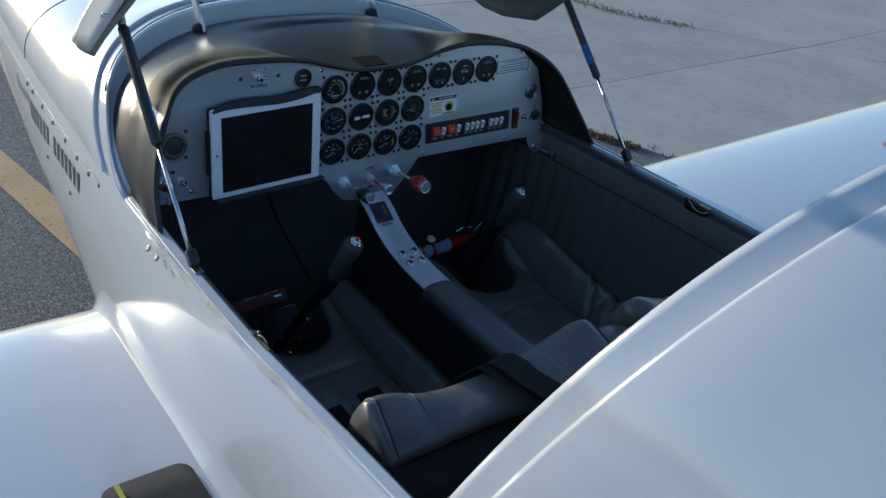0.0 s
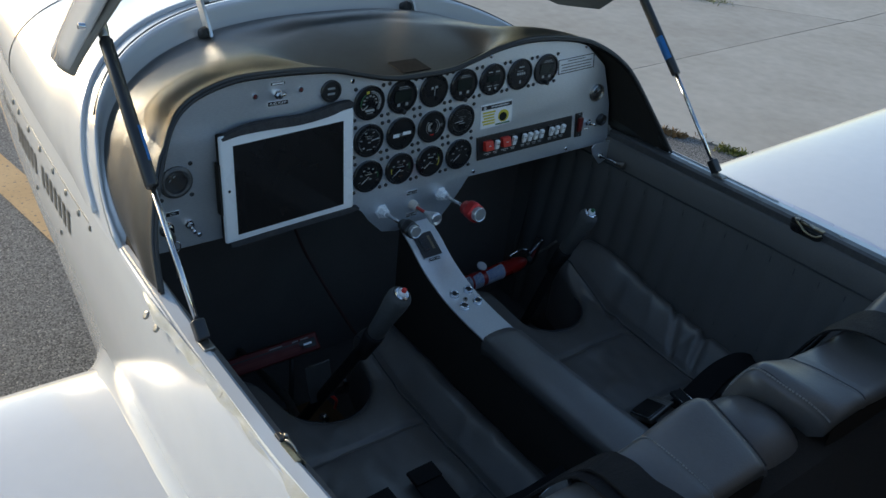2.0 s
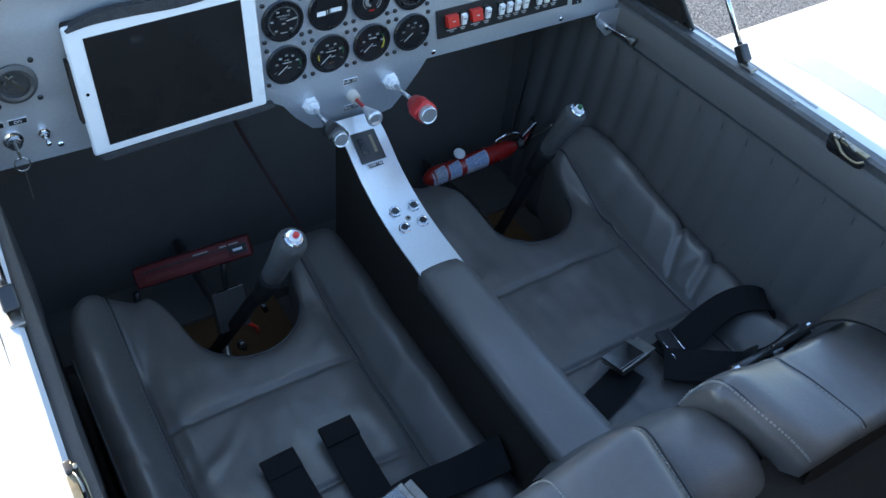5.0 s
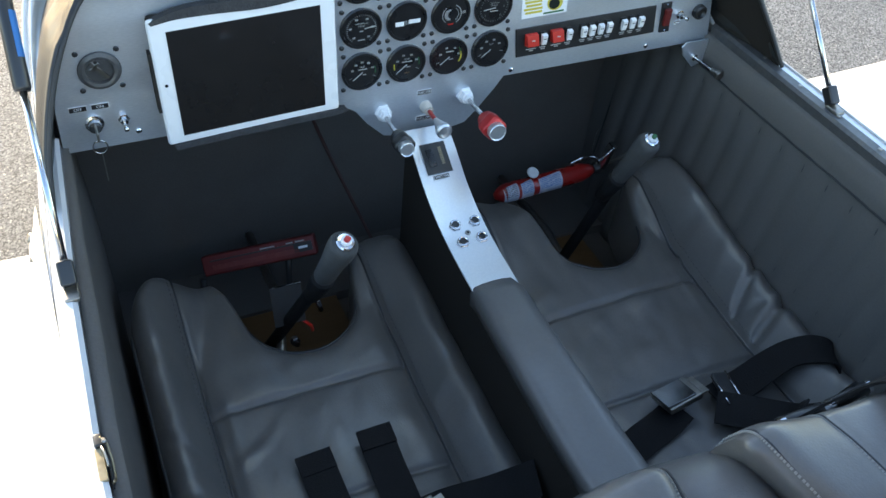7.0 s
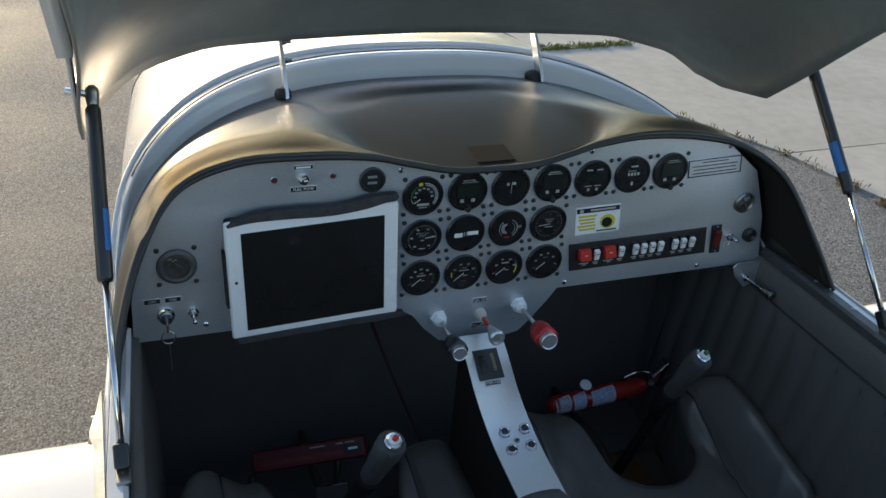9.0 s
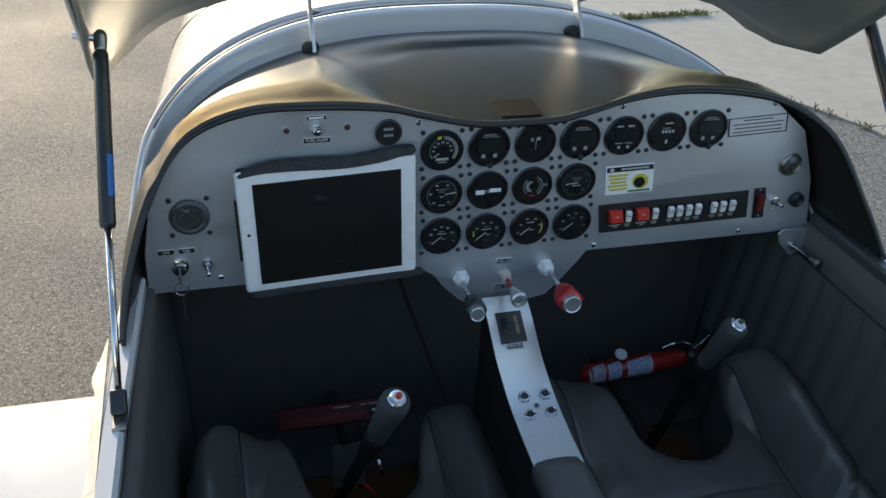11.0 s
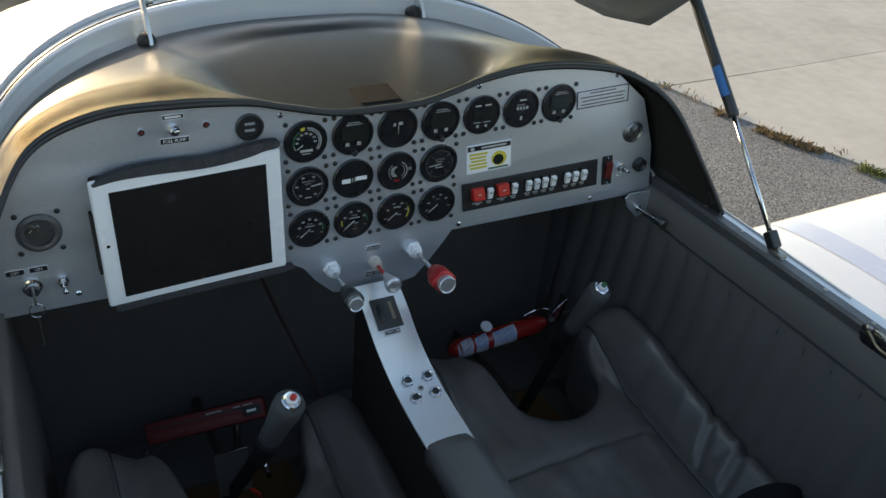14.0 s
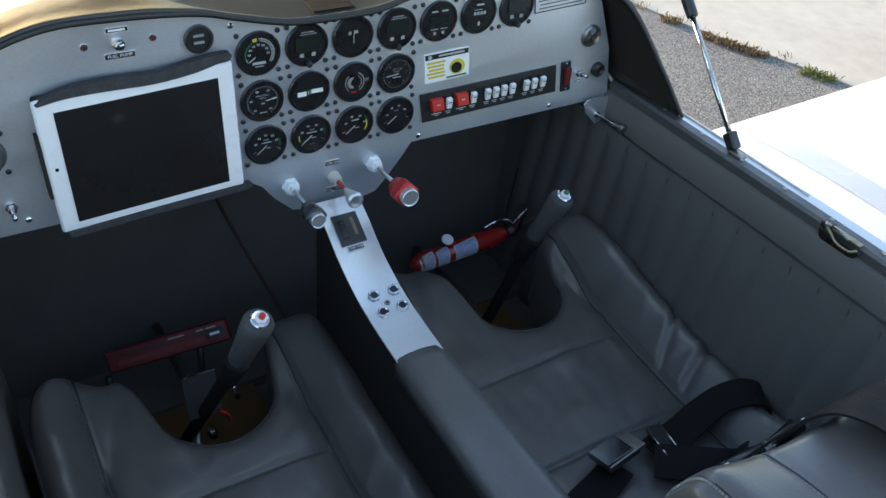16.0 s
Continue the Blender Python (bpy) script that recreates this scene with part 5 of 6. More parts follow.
def seat(cx, label, x0, x1):
    s = thing("seat", (cx, -0.35, 0.5), label, "seat", group="seats in the cockpit")
    outer = 1 if cx > 0 else -1
    across = lambda u: cx + (u * 0.90 if cx < 0 and u < 0 else u)
    us = np.unique(np.round(np.concatenate([np.linspace(-0.242, 0.242, 79), np.linspace(-0.172, -0.144, 11), np.linspace(0.144, 0.172, 11)]), 4))
    ends = np.unique(np.round(np.concatenate([np.linspace(-0.20, -0.64, 82), np.linspace(-0.228, -0.248, 9), np.linspace(-0.405, -0.425, 9)]), 4))[::-1]
    rows = []
    for v in list(np.linspace(0, 1, 34) ** 1.5)[:-1] + list(ends):
        row = []
        for u in us:
            y0 = notch(u, outer)
            y = y0 + (-0.20 - y0) * v if v >= 0 else v
            edge = math.exp(-(abs(y - y0) / 0.010))
            row.append((across(u), y, seat_z(u, y, outer) - 0.012 * edge))
        rows.append(row)
    low = [[(x, y + 0.004 if k else y, 0.60 if k else z - 0.03) for x, y, z in rows[0]] for k in (0, 1)]
    part("cushion", loft([low[1], low[0]] + rows), M["leather"], s, "grey leather seat cushion", smooth=True)
    sides = bmesh.new()
    for i in (0, -1):
        v = [[sides.verts.new((r[i][0], r[i][1], z)) for r in rows] for z in (0.50,)]
        t = [sides.verts.new(r[i]) for r in rows]
        for a in range(len(rows) - 1):
            sides.faces.new((v[0][a], v[0][a + 1], t[a + 1], t[a]))
    part("cushion_side", sides, M["leather"], s, smooth=True)
    for q in (-0.242, 0.242):
        part("piping", new_tube([(across(q), y, seat_z(q, y, outer) + 0.001) for y in np.linspace(notch(q, outer) - 0.004, -0.58, 70)], 0.0026, 6), M["welt"], s, smooth=True)
    rim = [(across(u), notch(u, outer) - 0.001, seat_z(u, notch(u, outer), outer) - 0.010) for u in np.linspace(-0.059, 0.127, 60)]
    part("cutout_welt", new_tube(rim, 0.0026, 6), M["welt"], s, smooth=True)
    for q in (-0.158, 0.158):
        y0 = notch(q, outer) - 0.012
        part("seam", new_tube([(across(q), y, seat_z(q, y, outer) + 0.0006) for y in np.linspace(y0, -0.57, 120)], 0.0016, 6), M["welt"], s, smooth=True)
        bm = bmesh.new()
        for y in np.arange(y0 - 0.004, -0.56, -0.0085):
            a = q + math.copysign(0.0075, q)
            tube(bm, [(across(a), y, seat_z(a, y, outer) + 0.0002), (across(a), y - 0.0045, seat_z(a, y - 0.0045, outer) + 0.0002)], 0.0007, 4)
        part("stitching", bm, M["seatthread"], s, "fine grey stitching")
    # backrest: a flat-topped roll with a saddle where the belt crosses
    crest = ([-0.50, -0.465, -0.425, -0.38, -0.28, -0.15, -0.09, -0.06], [1.084, 1.081, 1.064, 1.046, 1.041, 1.062, 1.083, 1.081]) if cx < 0 else ([0.066, 0.085, 0.12, 0.17, 0.26, 0.34, 0.412, 0.46, 0.54], [1.096, 1.090, 1.068, 1.052, 1.046, 1.058, 1.102, 1.090, 1.058])
    seams = (-0.150, 0.098) if cx < 0 else (-0.128, 0.207)

    def back_row(x):
        e0, e1 = (x - x0) / 0.014, (x1 - x) / 0.014
        pinch = (0.016 if cx > 0 else 0.007) * math.exp(-e0 * e0) + 0.016 * math.exp(-e1 * e1)
        crease = sum(0.0030 * math.exp(-((x - q) / 0.005) ** 2) for q in seams)
        zc = sum(interp(cx + x + d, *crest) for d in (-0.03, -0.015, 0, 0.015, 0.03)) / 5
        zb = min(1.056, zc - 0.002) if cx > 0 else interp(cx + x, [-0.48, -0.40, -0.30, -0.18], [1.034, 1.036, 1.036, 1.050])
        aft_edge = 0.0 if cx > 0 else interp(cx + x, [-0.50, -0.30, -0.18], [0.034, 0.030, 0.0])
        prof = [(-0.588, 0.66), (-0.603, 0.72), (-0.628, 0.82), (-0.658, 0.92), (-0.683, zc - 0.062), (-0.697, zc - 0.024), (-0.709, zc - 0.005), (-0.723, zc),
                (-0.750, zc * 0.66 + zb * 0.34 + 0.003), (-0.785, zc * 0.3 + zb * 0.7 + 0.003), (-0.808, zb + 0.002), (-0.818, zb - 0.006), (-0.820, zb - 0.016)]
        out = []
        for y, z in prof:
            k = max(0, min(1, (z - 0.68) / 0.34))
            n = 0.0030 * noise.noise(Vector(((cx + x) * 9, y * 7, z * 7))) + 0.0012 * noise.noise(Vector(((cx + x) * 26, y * 26, z * 26)))
            y += aft_edge * max(0, min(1, (-0.723 - y) / 0.08))
            lean = 0.042 * max(0, 1 - (x - x0) / 0.13) * max(0, min(1, (y + 0.82) / 0.10)) * smooth_step(z, 0.88, 0.98) if cx > 0 else -0.018 * max(0, 1 - (x1 - x) / 0.10) * (1 - smooth_step(z, 0.94, 1.04))
            out.append((cx + x - lean, y + (-0.755 - y) * pinch * 4 * k, z - (pinch + crease) * k + n))
        return spline(out, 4)

    xs = np.concatenate([np.linspace(x0, x0 + 0.03, 7), np.linspace(x0 + 0.04, x1 - 0.04, 44), np.linspace(x1 - 0.03, x1, 7)])
    rows = [back_row(x) for x in xs]
    c0, c1 = Vector((cx + x0 + 0.004, -0.74, 0.97)), Vector((cx + x1 - 0.004, -0.74, 0.97))
    rows = [[Vector(p).lerp(c0, 0.9) for p in rows[0]], [Vector(p).lerp(c0, 0.35) - Vector((0.002, 0, 0)) for p in rows[0]]] + rows + [[Vector(p).lerp(c1, 0.35) + Vector((0.002, 0, 0)) for p in rows[-1]], [Vector(p).lerp(c1, 0.9) for p in rows[-1]]]
    part("backrest", loft(rows), M["leather"], s, "grey leather backrest with a sloping top", smooth=True)
    ends = [back_row(x)[-1] for x in np.linspace(x0 + 0.012, x1 - 0.012, 20)]
    part("back_panel", loft([[Vector(p) + Vector((0, d, -z)) for p in ends] for d, z in ((0.0, 0.002), (-0.001, 0.05), (0.002, 0.20))]), M["felt"], s, "black back panel", smooth=True)
    for x in (x0 + 0.010, *seams, x1 - 0.010):
        st = [Vector(p) for p in back_row(x)][8:44]
        bm = bmesh.new()
        for i, (p, q) in enumerate(zip(st, st[1:])):
            n = (q - p).cross(Vector((1, 0, 0))).normalized()
            n = n if n.z > 0 or n.y > 0 else -n
            for f in (0.1, 0.55):
                tube(bm, [p.lerp(q, f) + n * 0.0008, p.lerp(q, f + 0.28) + n * 0.0008], 0.0018 if x < x0 + 0.02 else 0.0013, 4)
        part("stitching", bm, M["thread"], s, "pale stitching")
        part("seam", new_tube([p + Vector((0.004, 0, -0.0004)) for p in st], 0.0024 if x < x0 + 0.02 else 0.0014, 5), M["welt"], s, smooth=True)
    return s


seat(-0.268, "grey leather seat beside a red handled bar", -0.228, 0.212)
seat(0.278, "grey leather seat with a wrinkled bolster and buckled belt", -0.212, 0.254)
part("center_pad", loft([spline([(x, y, z - dz) for y, z in ((-0.60, 0.85), (-0.65, 0.95), (-0.690, 1.02), (-0.73, 1.042), (-0.775, 1.038), (-0.81, 1.0), (-0.81, 0.92))], 3) for x, dz in zip(np.linspace(-0.066, 0.062, 9), (0.03, 0.012, 0.003, 0, 0, 0, 0.003, 0.012, 0.03))]), M["leather"], console, "grey leather pad between the backrests", smooth=True)


# ---- seat belts ----
def belt(cx, lap, label, over):
    b = thing("seat_belt", (cx, -0.7, 0.8), label, "seat belt", group="seat belts")
    for path in over:
        part("shoulder_strap", band(spline(path, 6), lambda s: (1, 0.1, -0.15 * s), 0.050, 0.003), M["strap"], b, "black webbing shoulder strap")
    for q, side in lap:
        pts = spline(q, 10)
        part("lap_strap", band(pts, side, 0.050, 0.003), M["strap"], b, "black lap belt webbing")
    return b


rb = belt(0.278, [([(0.500, -0.500, 0.735), (0.497, -0.493, 0.757), (0.480, -0.474, 0.757), (0.455, -0.457, 0.740), (0.42, -0.455, 0.726), (0.36, -0.465, 0.716), (0.300, -0.476, 0.716)], (0.35, 1, 0.05)),
                  ([(0.050, -0.545, 0.745), (0.10, -0.515, 0.712), (0.16, -0.492, 0.704), (0.205, -0.480, 0.706), (0.24, -0.468, 0.712)], (0.15, 1, 0.1)),
                  ([(0.300, -0.486, 0.718), (0.335, -0.520, 0.730), (0.352, -0.565, 0.765), (0.340, -0.600, 0.820), (0.298, -0.640, 0.925)], (0.9, 0.35, 0.1)),
                  ([(0.285, -0.492, 0.724), (0.325, -0.530, 0.736), (0.335, -0.575, 0.775), (0.285, -0.606, 0.840), (0.218, -0.648, 0.930)], (0.8, 0.5, 0.45))], "black webbing harness with a chrome buckle on the seat",
          [[(0.298, -0.645, 0.928), (0.300, -0.674, 1.005), (0.306, -0.700, 1.056), (0.309, -0.738, 1.078), (0.312, -0.800, 1.074), (0.345, -0.910, 1.036), (0.385, -1.2, 0.985), (0.400, -1.5, 0.930)],
           [(0.216, -0.650, 0.936), (0.234, -0.676, 1.005), (0.250, -0.702, 1.060), (0.260, -0.742, 1.082), (0.272, -0.800, 1.080), (0.328, -0.915, 1.043), (0.372, -1.2, 0.992), (0.390, -1.5, 0.937)]])
lbt = belt(-0.268, [([(-0.205, -0.345, 0.722), (-0.206, -0.42, 0.712), (-0.206, -0.52, 0.715), (-0.21, -0.58, 0.80)], (1, -0.15, 0)),
                    ([(-0.205, -0.345, 0.725), (-0.205, -0.36, 0.723), (-0.205, -0.375, 0.721)], (1, -0.15, 0)),
                    ([(-0.296, -0.352, 0.717), (-0.293, -0.45, 0.709), (-0.29, -0.53, 0.712), (-0.28, -0.59, 0.80)], (1, -0.2, 0)),
                    ([(-0.296, -0.352, 0.720), (-0.2955, -0.367, 0.718), (-0.295, -0.382, 0.716)], (1, -0.2, 0)),
                    ([(-0.04, -0.52, 0.76), (-0.09, -0.50, 0.722), (-0.16, -0.49, 0.712), (-0.24, -0.50, 0.712)], (0, 1, 0.1))], "black webbing harness lying loose on the seat",
           [[(-0.330, -0.606, 0.86), (-0.310, -0.642, 0.95), (-0.274, -0.696, 1.040), (-0.264, -0.726, 1.057), (-0.268, -0.770, 1.061), (-0.258, -0.820, 1.059), (-0.228, -0.95, 1.035), (-0.178, -1.2, 0.99), (-0.158, -1.5, 0.93)],
            [(-0.316, -0.610, 0.866), (-0.296, -0.648, 0.956), (-0.258, -0.700, 1.046), (-0.247, -0.730, 1.062), (-0.250, -0.774, 1.066), (-0.240, -0.824, 1.064), (-0.210, -0.954, 1.041), (-0.160, -1.204, 0.996), (-0.140, -1.504, 0.936)]])


def clip(a, b, parent):
    """A black roller between chrome ends, through which a strap runs."""
    a, b = Vector(a), Vector(b)
    d = (b - a).normalized()
    o = part("strap_clip", new_lathe(a, d, [(0.0, 0.006), (0.003, 0.0085), ((b - a).length - 0.003, 0.0085), ((b - a).length, 0.006)], 14), M["black"], parent, "black strap roller with chrome ends", smooth=True)
    for p, k in ((a, -1), (b, 1)):
        part("end_cap", new_lathe(p, d * k, [(-0.004, 0.0088), (0.003, 0.0088), (0.006, 0.0060)], 14), M["chrome"], o)
    part("frame_bar", new_tube([a + Vector((0, 0.008, -0.016)), b + Vector((0, 0.008, -0.016))], 0.0024, 8), M["chrome"], o, smooth=True)


def buckle(b, m, w=0.062, h=0.046):
    k = part("buckle", new_box((-w / 2, -h / 2, 0), (w / 2, h / 2, 0.012), m), M["steel"], b, "chrome lift-latch buckle", bevel=0.003)
    part("latch_plate", new_box((-w / 2 - 0.003, -h / 2 + 0.003, 0.012), (w / 2 - 0.012, h / 2 - 0.003, 0.0155), m @ pose(0, 0, 0, 0, 2, 0)), M["gunmetal"], k, bevel=0.001)
    part("slot", new_box((w / 2 - 0.004, -h / 2 + 0.004, 0.003), (w / 2 + 0.014, h / 2 - 0.004, 0.007), m), M["steel"], k, bevel=0.001)


buckle(rb, pose(0.238, -0.458, 0.724, -14, -6, 6))
buckle(lbt, pose(-0.200, -0.505, 0.722, 8, 0, 12))
sl = part("slider", new_box((-0.030, -0.013, 0), (0.030, 0.013, 0.009), pose(0.318, -0.472, 0.722, 4, -4, 80)), M["black"], rb, "black slide adjuster", bevel=0.002)
for k in (-1, 1):
    part("pin", new_tube([(0.318 + k * 0.012 - 0.005, -0.500, 0.733), (0.318 + k * 0.012 + 0.005, -0.444, 0.731)], 0.0018, 6), M["chrome"], sl, smooth=True)
clip((0.334, -0.640, 0.926), (0.264, -0.648, 0.930), rb)
clip((0.250, -0.650, 0.934), (0.180, -0.653, 0.942), rb)
part("adjuster", new_box((-0.027, -0.012, 0), (0.027, 0.012, 0.006), pose(-0.25, -0.655, 0.96, 60, 0, 10)), M["chrome"], lbt, bevel=0.002)


# ---- control sticks ----
def stick(base, knee, top, label, cap):
    s = thing("control_stick", base, label, "control stick", group="control sticks")
    base, knee, top = Vector(base), Vector(knee), Vector(top)
    part("shaft", new_tube(spline([base, base.lerp(knee, 0.6), knee, knee.lerp(top, 0.3)], 5), 0.0100, 12), M["strap"], s, "black steel shaft", smooth=True)
    d = top - knee
    part("grip", new_lathe(knee, d, [(0.0, 0.012), (0.006, 0.0142), (d.length * 0.45, 0.0158), (d.length * 0.8, 0.0190), (d.length * 0.93, 0.0190), (d.length * 0.985, 0.0165), (d.length, 0.0125)], 20), M["grip"], s, "grey foam grip", smooth=True)
    u = d.normalized()
    part("boot", new_lathe(knee - u * 0.055, d, [(0, 0.0115), (0.030, 0.0145), (0.052, 0.0165), (0.058, 0.0160)], 16), M["strap"], s, "black cloth boot under the grip", smooth=True)
    c = part("button_ring", new_lathe(top, d, [(-0.003, 0.0125), (0.002, 0.0122), (0.0035, 0.0105), (0.004, 0.007)], 20), M["chrome"], s)
    part("button", new_lathe(top + u * 0.003, d, [(0, 0.0072), (0.004, 0.0070), (0.0046, 0.006)], 16), M["white"], c)
    part("button_cap", new_lathe(top + u * 0.006, d, [(0, 0.0040), (0.0060, 0.0038), (0.0068, 0.0028)], 14), M[cap], c)
    return s


stick((-0.275, 0.02, 0.50), (-0.243, -0.250, 0.945), (-0.227, -0.289, 1.036), "control stick with grey grip and red button", "red")
stick((0.285, -0.01, 0.50), (0.296, -0.135, 0.885), (0.311, -0.170, 0.982), "control stick with grey grip and chrome button", "green")

# things under the seats' cut-outs
for cx in (-0.25, 0.30):
    t = thing("control_mount", (cx, -0.06, 0.5), "plywood floor plate with stick bearing and wiring", "control mount", group="control mounts")
    part("board", new_box((cx - 0.15, -0.25, 0.487), (cx + 0.15, 0.12, 0.50)), M["wood"], t, "varnished plywood board")
    part("bearing", new_lathe((cx - 0.012, -0.10, 0.50), (0, 0, 1), [(0, 0.03), (0.02, 0.028), (0.03, 0.018), (0.05, 0.016)], 16), M["steel"], t)
    part("clevis", new_box((cx - 0.035, -0.155, 0.61), (cx + 0.02, -0.14, 0.655)), M["steel"], t, bevel=0.003)
    part("bolt", new_lathe((cx - 0.022, -0.158, 0.672) if cx > 0 else (-0.250, -0.118, 0.684), (0, -1, 0.3), [(0, 0.008), (0.008, 0.008), (0.009, 0.005), (0.016, 0.005)], 6), M["chrome"], t)
    part("pushrod", new_tube([(cx - 0.03, -0.15, 0.64), (cx + 0.02, 0.05, 0.60), (cx + 0.02, 0.3, 0.58)], 0.008, 10), M["steel"], t, smooth=True)
    if cx < 0:
        pm = pose(-0.261, -0.116, 0.765, -18, 0, 0)
        plate_part = part("plate", new_box((-0.020, -0.001, -0.034), (0.028, 0.001, 0.034), pm), M["rubber"], t, "dark bracket plate with a bright upper edge", bevel=0.0005)
        part("edge", new_tube([pm @ Vector((-0.016, -0.001, 0.034)), pm @ Vector((0.028, -0.001, 0.034))], 0.0014, 6), M["chrome"], plate_part)
        part("wire", new_tube(spline([(-0.216, -0.105, 0.680), (-0.222, -0.118, 0.706), (-0.228, -0.124, 0.720), (-0.238, -0.122, 0.732), (-0.246, -0.116, 0.742)], 6), 0.003, 6), M["red"], t, "red wire", smooth=True)
        part("rod", new_tube([(-0.213, -0.118, 0.770), (-0.207, -0.124, 0.742)], 0.004, 8), M["chrome"], t, smooth=True)
# fire extinguisher and the red bar lie across in front of the seats
ext = thing("fire_extinguisher", (0.27, 0.03, 0.72), "small red fire extinguisher lying across in front of a seat", "fire extinguisher")
ea, eb = Vector((0.213, 0.082, 0.700)), Vector((0.418, 0.082, 0.712))
ed = (eb - ea).normalized()
EL = (eb - ea).length
part("bottle", new_lathe(ea, ed, [(-0.010, 0.006), (0, 0.014), (0.010, 0.0185), (EL - 0.03, 0.0185), (EL - 0.012, 0.014), (EL, 0.008)], 24), material("deep_red_enamel", (0.33, 0.017, 0.014), 0.3, colour2=(0.26, 0.012, 0.011), scale=20, fine=120, coat=0.3), ext, "glossy red bottle", smooth=True)
for d0, d1 in ((0.004, 0.034), (0.040, 0.066), (0.078, 0.128)):
    def wrap(f, a, r):
        a = radians(a)
        return ea + ed * (d0 + (d1 - d0) * f) + Vector((0, -math.cos(a), math.sin(a))) * r
    lab = part("label", loft([[wrap(f, a + 18 * (f - 0.5), interp(d0 + (d1 - d0) * f, [0, 0.01], [0.0145, 0.0189])) for f in (0, 0.25, 0.5, 0.75, 1)] for a in np.linspace(-50, 82, 14)]), M["label"], ext, "pale printed label", smooth=True)
    bm = bmesh.new()
    for k in range(7):
        for f0, f1 in ((0.06, 0.36), (0.44, 0.92)) if k % 3 else ((0.10, 0.55), (0.64, 0.90)):
            tube(bm, [wrap(f0, 12 + k * 10, 0.0191), wrap(f1, 12 + k * 10 + 8 * (f1 - f0), 0.0191)], 0.0008, 4)
    part("print", bm, M["blue"] if d0 > 0.03 else M["letter"], lab)
part("valve", new_lathe(eb, ed, [(0, 0.011), (0.012, 0.013), (0.022, 0.010)], 14), M["black"], ext)
part("handle", new_box((-0.006, -0.010, 0.0), (0.006, 0.010, 0.060), pose(eb.x + 0.014, eb.y - 0.004, eb.z + 0.006, 12, 8, 10)), M["chrome"], ext, "chrome valve handle", bevel=0.003)
part("lever", new_tube(spline([eb + Vector((0.012, 0, 0.01)), eb + Vector((-0.005, -0.004, 0.032)), eb + Vector((-0.035, -0.006, 0.040)), eb + Vector((-0.06, -0.004, 0.030))], 5), 0.004, 8), M["chrome"], ext, "chrome lever", smooth=True)
part("lever", new_tube(spline([eb + Vector((0.012, 0, 0.008)), eb + Vector((0.035, -0.02, 0.03)), eb + Vector((0.05, -0.04, 0.06))], 5), 0.0035, 8), M["steel"], ext, smooth=True)
part("cap", new_lathe((0.277, 0.078, 0.740), (0, -0.4, 1), [(0, 0.0115), (0.003, 0.0115), (0.0045, 0.009)], 16), M["white"], ext, "white cap")
rbar = thing("red_safety_bar", (-0.27, 0.05, 0.70), "dark red boxed bar with printed strip in front of a seat", "safety bar")
RM = pose(-0.248, 0.088, 0.684, -35, -14, -17)
part("body", new_box((-0.100, -0.012, -0.018), (0.100, 0.012, 0.018), RM), M["darkred"], rbar, bevel=0.004)
part("strip", new_box((-0.082, -0.0128, -0.009), (0.070, -0.0118, -0.001), RM), material("faded_print", (0.19, 0.035, 0.030), 0.6, colour2=(0.12, 0.018, 0.016), scale=60, fine=200), rbar)
part("strip", new_box((-0.085, -0.0128, 0.006), (0.094, -0.0118, 0.0085), RM), M["black"], rbar)
for x0, x1 in ((0.004, 0.030), (0.050, 0.062), (0.066, 0.082)):
    part("print", new_box((x0, -0.0130, 0.0098), (x1, -0.0118, 0.0120), RM), M["print"], rbar)
part("label", new_box((0.062, -0.0128, -0.008), (0.094, -0.0118, 0.008), RM), M["dial"], rbar)
part("print", new_box((0.070, -0.0134, -0.002), (0.086, -0.0127, 0.002), RM), M["bright"], rbar)
part("post", new_tube([(-0.345, 0.125, 0.485), (-0.345, 0.120, 0.625)], 0.006, 8), M["black"], rbar, smooth=True)
part("post", new_tube([(-0.20, 0.085, 0.485), (-0.20, 0.082, 0.665)], 0.006, 8), M["black"], rbar, smooth=True)
ped = thing("rudder_cable", (-0.06, 0.3, 0.5), "thin dull red cable running down from behind the panel", "cable")
part("hose", new_tube(spline([(-0.135, 0.247, 0.95), (-0.098, 0.232, 0.826), (-0.070, 0.180, 0.742), (-0.042, 0.105, 0.662), (-0.038, 0.02, 0.640)], 6), 0.0032, 8), material("dull_red_rubber", (0.050, 0.016, 0.013), 0.7), ped, smooth=True)

# ---- canopy, open, hinged at the front ----
canopy = thing("canopy", (0, 0.39, 1.245), "open tip-up canopy with white frame and clear bubble", "canopy")
OPEN = Matrix.Translation((0, 0.322, 1.355)) @ Matrix.Rotation(radians(-40), 4, "X") @ Matrix.Translation((0, -0.39, -1.245))


def canopy_front(t, g, back):
    p = ring_point(t, g, 0.014)
    p.x *= 1.035 if p.x < 0 else 1.0
    k = abs(2 * t - 1)
    ahead = interp(k, [0, 0.4, 0.6, 0.75, 0.88, 1], [0.034, 0.056, 0.12, 0.205, 0.255, 0.27])
    d = Vector((0, -1, 0.35 * (1 - k))).normalized()
    return p + Vector((0, ahead * (1 - back), 0)) + d * (back * skirt(t))


def skirt(t):
    """Depth of the front frame: wide at the corners, narrow over the top."""
    return 0.270 - 0.10 * abs(2 * t - 1) ** 3


